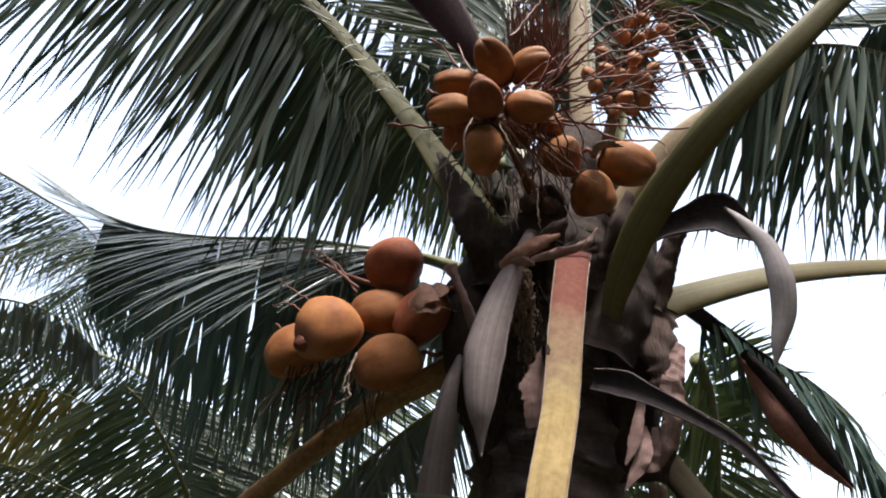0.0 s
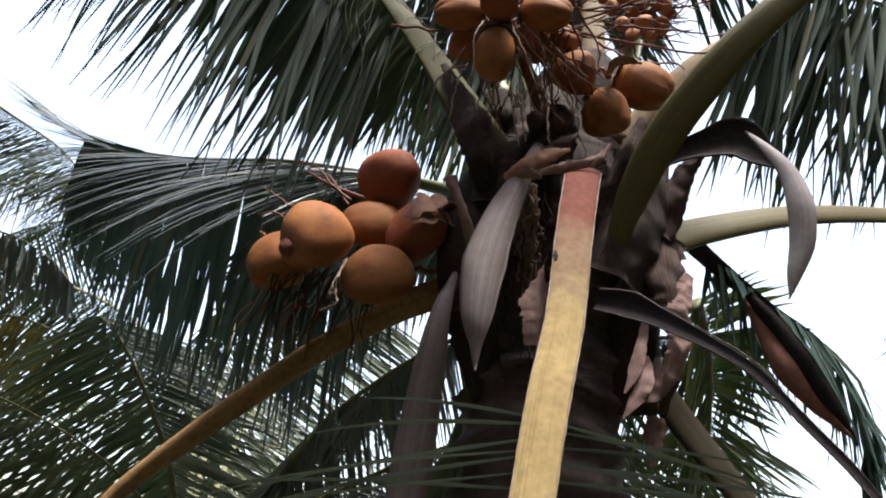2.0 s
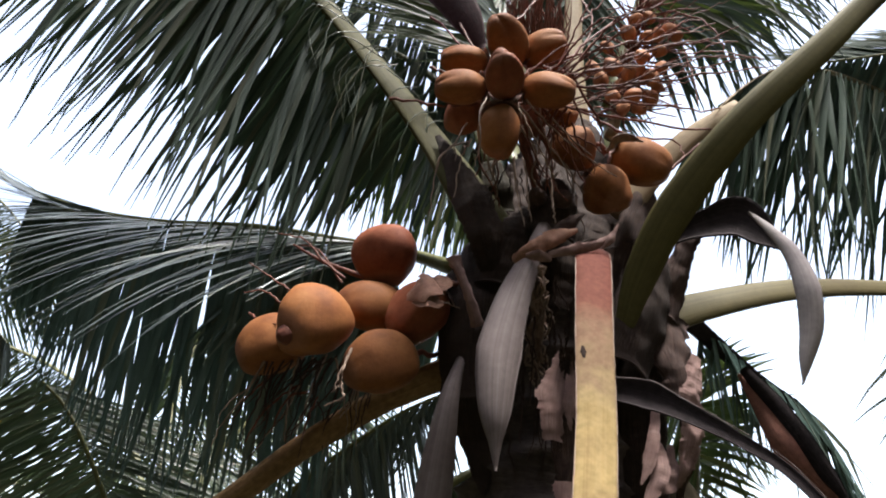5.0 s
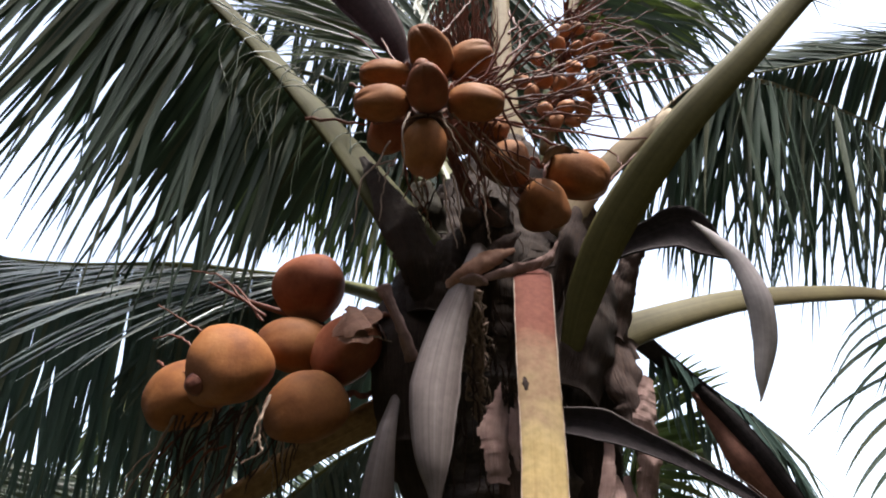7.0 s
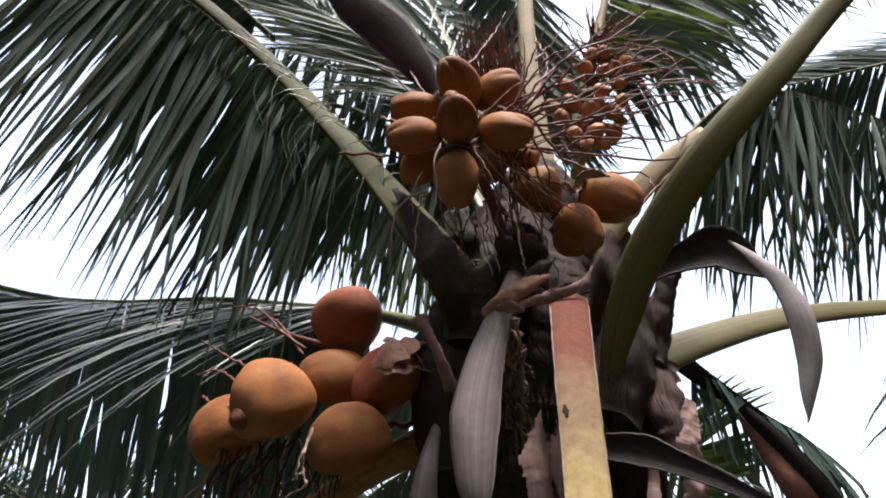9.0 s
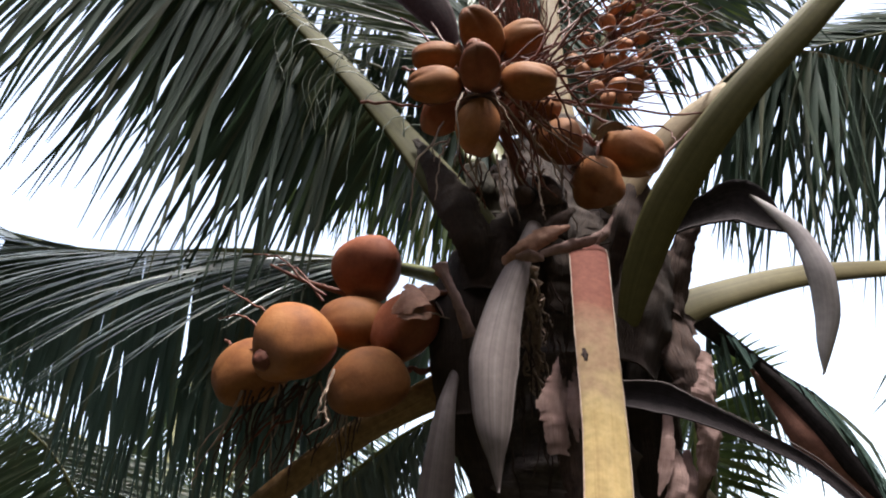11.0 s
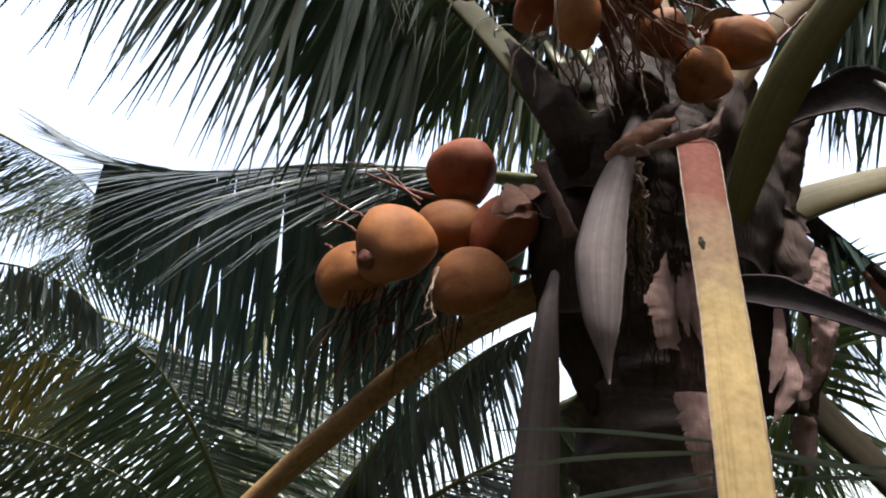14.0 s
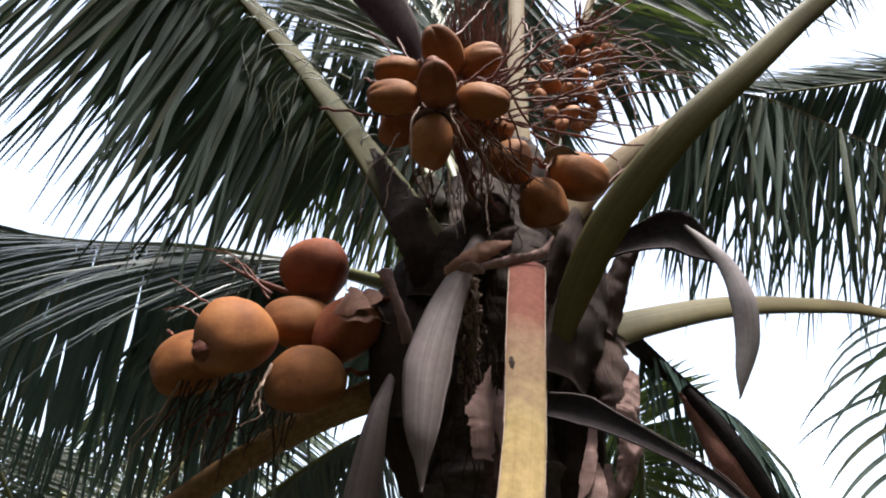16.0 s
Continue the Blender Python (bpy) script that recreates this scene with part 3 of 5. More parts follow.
frond(palm, [(0.366, 1.800, 2.594), (0.371, 1.840, 2.946), (0.401, 1.880, 3.314), (0.464, 1.950, 3.963), (0.542, 2.100, 5.090), (0.622, 2.400, 7.159), (0.646, 2.800, 9.511)],
      [0.07, 0.055, 0.05, 0.04, 0.03, 0.02, 0.008], STALK_TAN, LEAF, 0.4, 40, 0.9, 0.04, 1.6, (60, 35), 0.1, seed=16, label="pale tan upright leaf stalk")
frond(palm, [(0.475, 1.950, 2.721), (0.608, 2.050, 3.226), (0.837, 2.150, 3.846), (1.287, 2.300, 4.572), (2.022, 2.500, 5.169), (2.809, 2.700, 5.340), (3.452, 2.900, 5.183)],
      [0.05, 0.045, 0.04, 0.032, 0.024, 0.016, 0.006], STALK_GREEN, LEAF, 0.24, 130, 0.85, 0.026, 0.9, (62, 30), 0.0, seed=17, singles=300, lead={1: (0.65, -0.1, -0.6), -1: (0.45, 0.2, -0.75)}, spread=0.14, nz=-0.6)
frond(palm, [(0.167, 1.900, 2.654), (0.085, 2.050, 2.968), (-0.100, 2.250, 3.310), (-0.30, 2.450, 3.53), (-0.45, 2.600, 3.64), (-0.58, 2.720, 3.66)],
      [0.06, 0.048, 0.036, 0.026, 0.016, 0.006], STALK_GREEN, LEAF, 0.1, 40, 0.62, 0.017, 1.0, (72, 35), 0.0, seed=18, singles=300, lead={1: (-0.1, 0.2, -1), -1: (-0.4, 0.1, -0.9)}, spread=0.13, nz=-0.5)
frond(palm, [(0.275, 1.900, 2.782), (0.205, 2.000, 3.283), (0.083, 2.150, 3.846), (-0.183, 2.400, 4.497), (-0.633, 2.700, 4.914), (-1.087, 3.000, 4.922)],
      [0.06, 0.048, 0.036, 0.026, 0.016, 0.006], STALK_GREEN, LEAF, 0.12, 80, 1.1, 0.036, 1.7, (66, 35), 0.0, seed=19, singles=300)
frond(palm, [(0.054, 1.660, 2.034), (-0.023, 1.660, 1.995), (-0.102, 1.670, 1.954), (-0.210, 1.670, 1.879), (-0.312, 1.670, 1.793), (-0.412, 1.680, 1.708), (-0.520, 1.660, 1.590), (-0.617, 1.600, 1.406)],
      [0.11, 0.092, 0.084, 0.078, 0.073, 0.066, 0.05, 0.025], STALK_OCHRE, LEAF, 0.93, 12, 0.4, 0.03, 2.4, (65, 40), 0.0, seed=20, label="ochre-brown drooping leaf stalk")
frond(palm, [(0.565, 1.780, 2.216), (0.658, 1.840, 2.177), (0.789, 1.920, 2.127), (0.930, 2.000, 2.084), (1.041, 2.080, 2.010), (1.093, 2.120, 1.911), (1.086, 2.150, 1.790)],
      [0.05, 0.045, 0.036, 0.028, 0.02, 0.014, 0.006], DRY_DARK, LEAF_DARK, 0.1, 70, 0.24, 0.011, 2.0, (55, 30), 0.0, seed=21, singles=200, lead={1: (0.25, 0.1, -0.9), -1: (0.05, -0.1, -1)}, spread=0.2)
# this stalk's shade comes from its darkened colour
frond(palm, [(0.424, 1.700, 1.918), (0.449, 1.690, 1.856), (0.496, 1.680, 1.784), (0.552, 1.660, 1.699), (0.604, 1.640, 1.603), (0.61, 1.620, 1.490)],
      [0.06, 0.062, 0.06, 0.055, 0.045, 0.03], STALK_DULL_SHADE, LEAF, 0.9, 12, 0.4, 0.03, 2.4, (60, 40), 0.0, seed=22, face=(0, -1, 0.4), deep=0.6, label="olive-brown leaf stalk with shade put into its colour")
frond(palm, [(0.651, 2.000, 2.154), (0.706, 2.100, 2.088), (0.744, 2.200, 2.002), (0.760, 2.300, 1.843), (0.730, 2.350, 1.635)],
      [0.05, 0.04, 0.03, 0.02, 0.008], STALK_GREEN, LEAF_FRESH, 0.0, 60, 0.36, 0.014, 0.8, (75, 45), 0.1, up=(0, -1, 0.2), seed=23, singles=200)
frond(palm, [(0.233, 1.880, 2.627), (0.172, 1.980, 2.926), (0.090, 2.080, 3.189), (-0.087, 2.250, 3.516), (-0.401, 2.500, 3.870), (-0.807, 2.800, 4.125)],
      [0.06, 0.05, 0.04, 0.03, 0.02, 0.006], STALK_GREEN, LEAF, 0.1, 40, 0.66, 0.017, 1.4, (70, 40), -0.1, seed=28, singles=300, lead={1: (-0.1, 0.2, -1), -1: (-0.25, -0.1, -1)}, spread=0.12, nz=-0.5)
frond(palm, [(0.206, 1.850, 2.466), (0.146, 1.950, 2.688), (0.023, 2.100, 2.902), (-0.166, 2.350, 3.082), (-0.393, 2.600, 3.160)],
      [0.05, 0.04, 0.03, 0.02, 0.006], STALK_GREEN, LEAF_FRESH, 0.1, 56, 0.42, 0.0125, 1.4, (70, 40), -0.1, seed=29, singles=300, lead={1: (-0.1, 0.2, -1), -1: (-0.2, -0.1, -1)}, spread=0.12, nz=-0.5)
frond(palm, [(0.231, 1.880, 2.940), (0.081, 1.950, 3.178), (-0.105, 2.020, 3.422), (-0.341, 2.100, 3.715), (-0.614, 2.180, 4.033)],
      [0.03, 0.024, 0.018, 0.012, 0.006], STALK_GREEN, LEAF_FRESH, 0.04, 170, 0.42, 0.0135, 0.3, (48, 18), 0.0, up=(0, -1, 0.3), seed=38, singles=300, spread=0.06)
frond(palm, [(0.434, 2.000, 3.005), (0.465, 2.100, 3.408), (0.460, 2.200, 3.898), (0.376, 2.350, 4.564), (0.145, 2.500, 5.269)],
      [0.04, 0.032, 0.024, 0.016, 0.006], STALK_GREEN, LEAF, 0.06, 130, 0.5, 0.021, 0.5, (50, 30), 0.0, seed=41, singles=260, lead={1: (-0.45, 0.05, -0.85), -1: (0.5, 0.1, -0.8)}, spread=0.08, nz=-0.6)
frond(palm, [(0.496, 1.950, 2.926), (0.639, 2.050, 3.346), (0.842, 2.150, 3.816), (1.209, 2.300, 4.490), (1.810, 2.500, 5.357)],
      [0.04, 0.032, 0.024, 0.016, 0.006], STALK_GREEN, LEAF_FRESH, 0.3, 96, 0.54, 0.02, 0.4, (50, 30), 0.0, seed=39, singles=184, lead={1: (0.9, -0.05, -0.3), -1: (0.8, 0.1, -0.5)}, spread=0.07, lean=0.3, nz=-0.6)
frond(palm, [(-0.345, 1.950, 3.319), (-0.607, 2.000, 3.659), (-0.990, 2.050, 3.973), (-1.489, 2.100, 4.168)],
      [0.03, 0.026, 0.02, 0.006], STALK_GREEN, LEAF, 0.1, 60, 0.46, 0.024, 0.4, (50, 30), 0.0, seed=40, singles=120, lead={1: (-0.35, 0.1, -0.9), -1: (-0.6, 0.2, -0.75)}, spread=0.06, nz=-0.4)
# the near hanging leaf, its stalk reddened at the break
hang = [(0.262, 1.455, 2.185), (0.248, 1.408, 2.136), (0.222, 1.345, 2.0), (0.199, 1.288, 1.853), (0.162, 1.202, 1.707), (0.141, 1.158, 1.603), (0.11, 1.10, 1.44), (0.08, 1.06, 1.2)]
near = frond(palm, hang, [0.064, 0.061, 0.058, 0.055, 0.053, 0.05, 0.044, 0.025], STALK_YELLOW, LEAF_PAINTED_SHEEN, 0.6, 20, 0.5, 0.0042, 0.7, (92, 70), -0.05, up=(0, -1, 0.4), seed=24, singles=60, lead={1: (-1, 0.3, -0.06), -1: (1, 0.3, -0.12)}, spread=0.2, offset=(0, 0.016, 0), nz=-0.7, kink=0.0, label="yellow leaf stalk, reddened at its torn top, hanging down", deep=0.5)
for sgn, nm in ((-1, 0), (1, 1)):
    rib = spline(hang, 40)
    rim_pts = [q + f[1] * sgn * w * 0.49 for q, f, w in list(zip(rib, frames_along(rib, (0, -1, 0.4)), values([0.064, 0.061, 0.058, 0.055, 0.053, 0.05, 0.044, 0.025], 40)))[::3]]
    part("stalk_rim", strand(rim_pts, 0.0013, 0.001, 700 + nm, 0.0002, 70, 6), STALK_RIM, near, "pale torn rim")
part("scuff", shell([(0.181, 1.273, 1.940), (0.181, 1.271, 1.931), (0.181, 1.269, 1.922)], [0.003, 0.010, 0.004], [10, 10, 10], (0, 1, 0.3), 10, 8, 0.0006, 0.25, 41), SHEATH, near, "small grey scuff")
# curled shreds along the arching leaf stalk
shreds = [
    [(-0.008, 1.640, 2.603), (-0.063, 1.600, 2.552), (-0.094, 1.600, 2.436), (-0.098, 1.600, 2.373)],
    [(-0.056, 1.640, 2.668), (-0.109, 1.600, 2.611), (-0.138, 1.600, 2.474), (-0.141, 1.600, 2.409)],
    [(-0.105, 1.640, 2.728), (-0.185, 1.600, 2.669), (-0.229, 1.600, 2.551), (-0.230, 1.600, 2.482)],
    [(-0.143, 1.640, 2.774), (-0.173, 1.600, 2.706), (-0.184, 1.600, 2.525), (-0.186, 1.600, 2.458)],
    [(-0.182, 1.640, 2.820), (-0.260, 1.600, 2.758), (-0.303, 1.600, 2.646), (-0.302, 1.600, 2.574)],
    [(-0.222, 1.640, 2.868), (-0.263, 1.600, 2.793), (-0.275, 1.600, 2.590), (-0.275, 1.600, 2.520)],
    [(-0.032, 1.640, 2.631), (-0.032, 1.600, 2.579), (-0.030, 1.600, 2.452), (-0.036, 1.600, 2.387)],
    [(0.015, 1.640, 2.582), (-0.033, 1.600, 2.525), (-0.060, 1.600, 2.374), (-0.065, 1.600, 2.313)],
]
for i, line in enumerate(shreds):
    part("leaf_shred", strand(line, 0.0014, 0.0006, 740 + i, 0.0008, 18, 4), LEAF_FAR, palm)
curl = random.Random(15)
for i in range(22):
    a = Vector((-0.03, 1.60, 2.58)).lerp(Vector((-0.36, 1.66, 3.02)), curl.random())
    sgn = -1 if i % 3 else 1
    b = a + Vector((sgn * curl.uniform(0.03, 0.09), -0.02, curl.uniform(0.0, 0.05)))
    c = b + Vector((sgn * curl.uniform(0.02, 0.07), 0, -curl.uniform(0.03, 0.09)))
    e = c + Vector((sgn * curl.uniform(-0.03, 0.03), 0, -curl.uniform(0.04, 0.14)))
    part("leaf_shred", strand([a, b, c, e], 0.0013, 0.0005, 760 + i, 0.0006, 22, 4), LEAF_FAR, palm)
# grey dead stalk
part("dead_stalk", stalk([(0.081, 1.620, 2.118), (0.046, 1.560, 2.002), (0.026, 1.530, 1.927), (0.013, 1.540, 1.834), (0.003, 1.560, 1.740), (-0.005, 1.570, 1.663), (-0.024, 1.600, 1.433)], [0.01, 0.018, 0.034, 0.054, 0.066, 0.07, 0.06], [0.01, 0.018, 0.03, 0.04, 0.04, 0.04, 0.03], (0, 1, 0.2), 30, 12, 0.5, 0.01, 6), DRY_GREY, palm, "grey dead leaf stalk hanging down")
# spathes
part("dry_spathe", shell([(0.184, 1.470, 2.234), (0.156, 1.450, 2.170), (0.117, 1.430, 2.074), (0.089, 1.410, 1.971), (0.081, 1.400, 1.883), (0.082, 1.402, 1.832), (0.083, 1.404, 1.793)], [0.028, 0.032, 0.056, 0.073, 0.053, 0.02, 0.003], [70, 70, 60, 50, 55, 60, 70], (0, 1, 0), seed=1, wave=0.001), DRY_GREY, palm, "dry grey-pink spathe hanging to a point")
hook = part("dry_spathe", shell([(0.550, 1.430, 2.276), (0.583, 1.430, 2.243), (0.616, 1.430, 2.198), (0.631, 1.430, 2.133), (0.630, 1.440, 2.068), (0.611, 1.445, 2.007), (0.600, 1.450, 1.964)], [0.004, 0.024, 0.042, 0.055, 0.05, 0.028, 0.002], [25, 35, 40, 40, 42, 45, 50], (0.15, 1, -0.3), seed=2), DRY_ASH, palm, "hooked grey dry spathe")
part("spathe_fold", shell([(0.404, 1.500, 2.236), (0.448, 1.480, 2.255), (0.500, 1.465, 2.271), (0.545, 1.455, 2.278), (0.579, 1.445, 2.239), (0.602, 1.440, 2.208)], [0.03, 0.042, 0.064, 0.094, 0.055, 0.004], [45, 40, 34, 28, 34, 40], (0, -1, 0.1), seed=21), DRY_DARK, hook, "dark inside of the folded spathe")
bow_pts = [(0.276, 1.440, 1.935), (0.325, 1.420, 1.922), (0.371, 1.400, 1.894), (0.429, 1.370, 1.851), (0.480, 1.340, 1.804), (0.522, 1.310, 1.736), (0.566, 1.280, 1.666), (0.593, 1.250, 1.601)]
bow = part("dry_spathe", shell(bow_pts, [0.04, 0.05, 0.033, 0.021, 0.017, 0.015, 0.014, 0.012], [40, 40, 35, 30, 30, 30, 30, 30], (0.1, -1, 0.0), thick=0.002, seed=3), DRY_DARK, palm, "blackish dry spathe bowed outward")
part("spathe_edge", strand([(0.281, 1.435, 1.952), (0.331, 1.415, 1.942), (0.375, 1.395, 1.908), (0.432, 1.365, 1.863), (0.482, 1.335, 1.815), (0.523, 1.305, 1.745), (0.567, 1.275, 1.674)], 0.001, 0.0004, 31, 0.0003, 40), DRY_GREY, bow, "pale torn edge")
rust = part("dry_spathe", shell([(0.679, 1.800, 2.096), (0.712, 1.790, 2.018), (0.745, 1.780, 1.940), (0.806, 1.780, 1.869), (0.856, 1.770, 1.805)], [0.008, 0.032, 0.054, 0.042, 0.003], [30, 28, 28, 30, 40], (0.25, 1, 0.35), seed=4), DRY_RUST, palm, "rust-brown dry spathe")
part("spathe_back", shell([(0.686, 1.790, 2.105), (0.735, 1.780, 2.031), (0.777, 1.770, 1.952), (0.821, 1.765, 1.874), (0.858, 1.765, 1.807)], [0.02, 0.04, 0.046, 0.03, 0.002], [40, 40, 40, 40, 50], (0.3, 1, 0.4), seed=44), DRY_DARK, rust, "dark weathered outside")
part("dry_spathe", shell([(0.079, 1.560, 2.724), (0.046, 1.560, 2.806), (-0.013, 1.570, 2.921), (-0.091, 1.580, 3.025), (-0.189, 1.600, 3.169)], [0.02, 0.07, 0.105, 0.10, 0.03], [25, 20, 18, 20, 30], (0.1, 0.9, 0.7), seed=5), DRY_PURPLE, palm, "dark purple-brown spathe")

# ---------------------------------------------------------------- coconuts
SIDE, RISE, FRONT = Vector((0.99, -0.16, 0.0)), Vector((-0.08, -0.485, 0.87)), Vector((-0.14, -0.86, -0.49))
LOWER, UPPER = "coconuts of the lower bunch", "coconuts of the upper bunch"
coconut((-0.099, 1.620, 2.226), SIDE * 0.1 - RISE * 0.7 + FRONT * 0.45, 0.122, 0.126, NUT_RED, 40, "russet-brown coconut at the top of the lower bunch", LOWER, groove=0.05, cap=False, ridge=SIDE + FRONT, stem=False)
coconut((-0.210, 1.520, 2.040), SIDE * -0.45 + RISE * -0.15 + FRONT * 0.85, 0.142, 0.122, NUT, 41, "large orange coconut with a dark nub, in the lower bunch", LOWER, groove=0.07, cap=False, nub=True, ridge=SIDE - RISE * 0.12)
coconut((-0.284, 1.600, 2.020), SIDE * -0.8 + RISE * -0.3 + FRONT * 0.4, 0.134, 0.106, NUT, 42, "orange-brown coconut at the outer end of the lower bunch", LOWER, groove=0.07, cap=False, ridge=SIDE * 0.4 + FRONT)
coconut((-0.120, 1.600, 2.111), SIDE * -0.85 + RISE * 0.1 + FRONT * 0.4, 0.133, 0.093, NUT, 43, "orange coconut lying sideways in the lower bunch", LOWER, groove=0.07, cap=False, ridge=FRONT - RISE * 0.25)
coconut((-0.033, 1.570, 2.091), SIDE * -0.6 + RISE * -0.55 + FRONT * 0.35, 0.130, 0.104, NUT_RED, 44, "brown coconut under a torn pinkish cap, against the sheaths", LOWER, groove=0.07, ridge=FRONT - RISE * 0.1)
coconut((-0.093, 1.540, 1.982), SIDE * -0.75 + RISE * -0.15 + FRONT * 0.5, 0.138, 0.104, NUT, 45, "orange coconut at the bottom of the lower bunch", LOWER, groove=0.07, cap=False, ridge=SIDE + FRONT * 0.3 - RISE * 0.2)
coconut((0.105, 1.420, 2.619), SIDE * -0.35 + RISE * 0.75 + FRONT * 0.45, 0.117, 0.077, NUT, 46, "orange coconut pointing upward in the upper bunch", UPPER, groove=0.3)
coconut((0.189, 1.440, 2.628), SIDE * 0.85 + RISE * 0.35 + FRONT * 0.2, 0.099, 0.071, NUT, 47, "orange coconut pointing outward in the upper bunch", UPPER, groove=0.24, ridge=FRONT - RISE * 0.4)
coconut((0.026, 1.440, 2.577), SIDE * -0.95 + RISE * 0.05 + FRONT * 0.3, 0.099, 0.060, NUT, 48, "slim orange coconut lying sideways in the upper bunch", UPPER, groove=0.22, ridge=FRONT)
coconut((0.017, 1.410, 2.483), SIDE * -0.95 + RISE * -0.05 + FRONT * 0.3, 0.102, 0.066, NUT, 49, "orange coconut lying sideways below a slimmer one", UPPER, groove=0.24, ridge=FRONT - RISE * 0.3)
coconut((0.087, 1.330, 2.457), SIDE * -0.1 + RISE * 0.5 + FRONT * 0.75, 0.101, 0.070, NUT_RED, 50, "darker creased coconut at the front of the upper bunch", UPPER, groove=0.36)
coconut((0.179, 1.380, 2.472), SIDE * 0.95 + RISE * -0.12 + FRONT * 0.25, 0.105, 0.066, NUT, 51, "orange coconut lying sideways with a creased end", UPPER, groove=0.3, ridge=FRONT - RISE * 0.1)
coconut((0.086, 1.380, 2.366), SIDE * -0.05 + RISE * -0.85 + FRONT * 0.4, 0.107, 0.074, NUT, 52, "orange coconut hanging down from the upper bunch", UPPER, groove=0.2)
coconut((0.229, 1.500, 2.517), SIDE * 0.6 + RISE * -0.3 + FRONT * 0.4, 0.086, 0.062, NUT, 53, "small orange coconut behind the twigs", UPPER, groove=0.06)
coconut((0.163, 1.500, 2.505), SIDE * 0.35 + RISE * -0.6 + FRONT * 0.5, 0.106, 0.081, NUT_RED, 54, "shaded brown coconut inside the upper bunch", UPPER, groove=0.06)
coconut((0.041, 1.520, 2.510), SIDE * -0.5 + RISE * -0.6 + FRONT * 0.4, 0.106, 0.081, NUT_RED, 55, "shaded brown coconut below the upper bunch", UPPER, groove=0.06)
coconut((0.256, 1.500, 2.431), SIDE * 0.35 + RISE * -0.35 + FRONT * 0.75, 0.104, 0.088, NUT, 56, "round orange coconut beside the leaf stalk base", UPPER, groove=0.08)
coconut((0.315, 1.500, 2.339), SIDE * 0.15 + RISE * -0.45 + FRONT * 0.8, 0.107, 0.093, NUT, 57, "round orange coconut with a cleft, lowest of the upper bunch", UPPER, groove=0.16, ridge=RISE - SIDE * 0.2)
coconut((0.398, 1.520, 2.426), SIDE * 0.85 + RISE * -0.35 + FRONT * 0.3, 0.126, 0.096, NUT, 58, "orange coconut with black scratches under a torn pale cap", UPPER, groove=0.08, ridge=FRONT - RISE * 0.5)

# ---------------------------------------------------------------- bunch stalks and twigs
def twigs(name, lines, mat, r0, r1, seed, wiggle=0.004, label=""):
    for i, line in enumerate(lines):
        part(name, strand(line, r0, r1, seed + i, wiggle), mat, palm, label)


part("bunch_stalk", stalk([(0.161, 1.620, 2.270), (0.074, 1.620, 2.177), (-0.005, 1.640, 2.142), (-0.126, 1.660, 2.193), (-0.221, 1.680, 2.235), (-0.288, 1.700, 2.278)], [0.03, 0.024, 0.018, 0.012, 0.008, 0.004], [0.03, 0.024, 0.018, 0.012, 0.008, 0.004], steps=30, ring=10, flat=1.0, wobble=0.06, seed=2), TWIG_RED, palm, "reddish stalk of the lower bunch")
part("bunch_stalk", stalk([(0.220, 1.620, 2.345), (0.180, 1.550, 2.414), (0.139, 1.470, 2.456), (0.120, 1.430, 2.500), (0.126, 1.470, 2.633)], [0.022, 0.02, 0.018, 0.015, 0.01], [0.022, 0.02, 0.018, 0.015, 0.01], steps=24, ring=10, flat=1.0, wobble=0.06, seed=3), TWIG_RED, palm, "reddish stalk of the upper bunch")
part("flower_stalk", stalk([(0.397, 1.680, 2.604), (0.429, 1.680, 2.719), (0.470, 1.690, 2.889), (0.526, 1.700, 3.061), (0.597, 1.720, 3.287)], [0.03, 0.028, 0.026, 0.024, 0.02], [0.03, 0.028, 0.026, 0.024, 0.02], steps=24, ring=10, flat=1.0, wobble=0.04, seed=4), STALK_TAN, palm, "pale flower stalk")
part("cut_stub", stalk([(0.073, 1.530, 2.060), (0.056, 1.510, 2.099), (0.038, 1.500, 2.141), (0.024, 1.500, 2.175)], [0.024, 0.018, 0.015, 0.028], [0.02, 0.016, 0.014, 0.02], (0, -1, 0), 18, 14, 1.0, 0.2, 5), PAPER, palm, "short dry cut stub with a flared end")
part("stalk_stump", stalk([(0.381, 1.620, 2.359), (0.448, 1.600, 2.451), (0.537, 1.580, 2.548), (0.652, 1.560, 2.633)], [0.06, 0.056, 0.048, 0.036], [0.045, 0.04, 0.035, 0.03], (0, -1, 0.5), 24, 12, 0.4, 0.04, 6), STALK_TAN, palm, "pale tan cut leaf stalk")
twigs("twig", [
    [(0.149, 1.430, 2.555), (0.235, 1.420, 2.594), (0.327, 1.420, 2.638), (0.454, 1.440, 2.691), (0.573, 1.460, 2.771)],
    [(0.154, 1.450, 2.588), (0.228, 1.440, 2.598), (0.337, 1.460, 2.733), (0.466, 1.480, 2.832), (0.568, 1.500, 2.937)],
    [(0.174, 1.400, 2.543), (0.225, 1.400, 2.533), (0.251, 1.400, 2.483), (0.282, 1.420, 2.437), (0.292, 1.440, 2.391)],
    [(0.234, 1.440, 2.483), (0.319, 1.460, 2.491), (0.434, 1.500, 2.510), (0.536, 1.520, 2.525), (0.651, 1.550, 2.548)],
    [(0.338, 1.500, 2.560), (0.439, 1.520, 2.577), (0.563, 1.550, 2.602), (0.661, 1.580, 2.649)],
], TWIG_RED, 0.0034, 0.0014, 300, 0.002, "thin reddish-brown fruit twig")
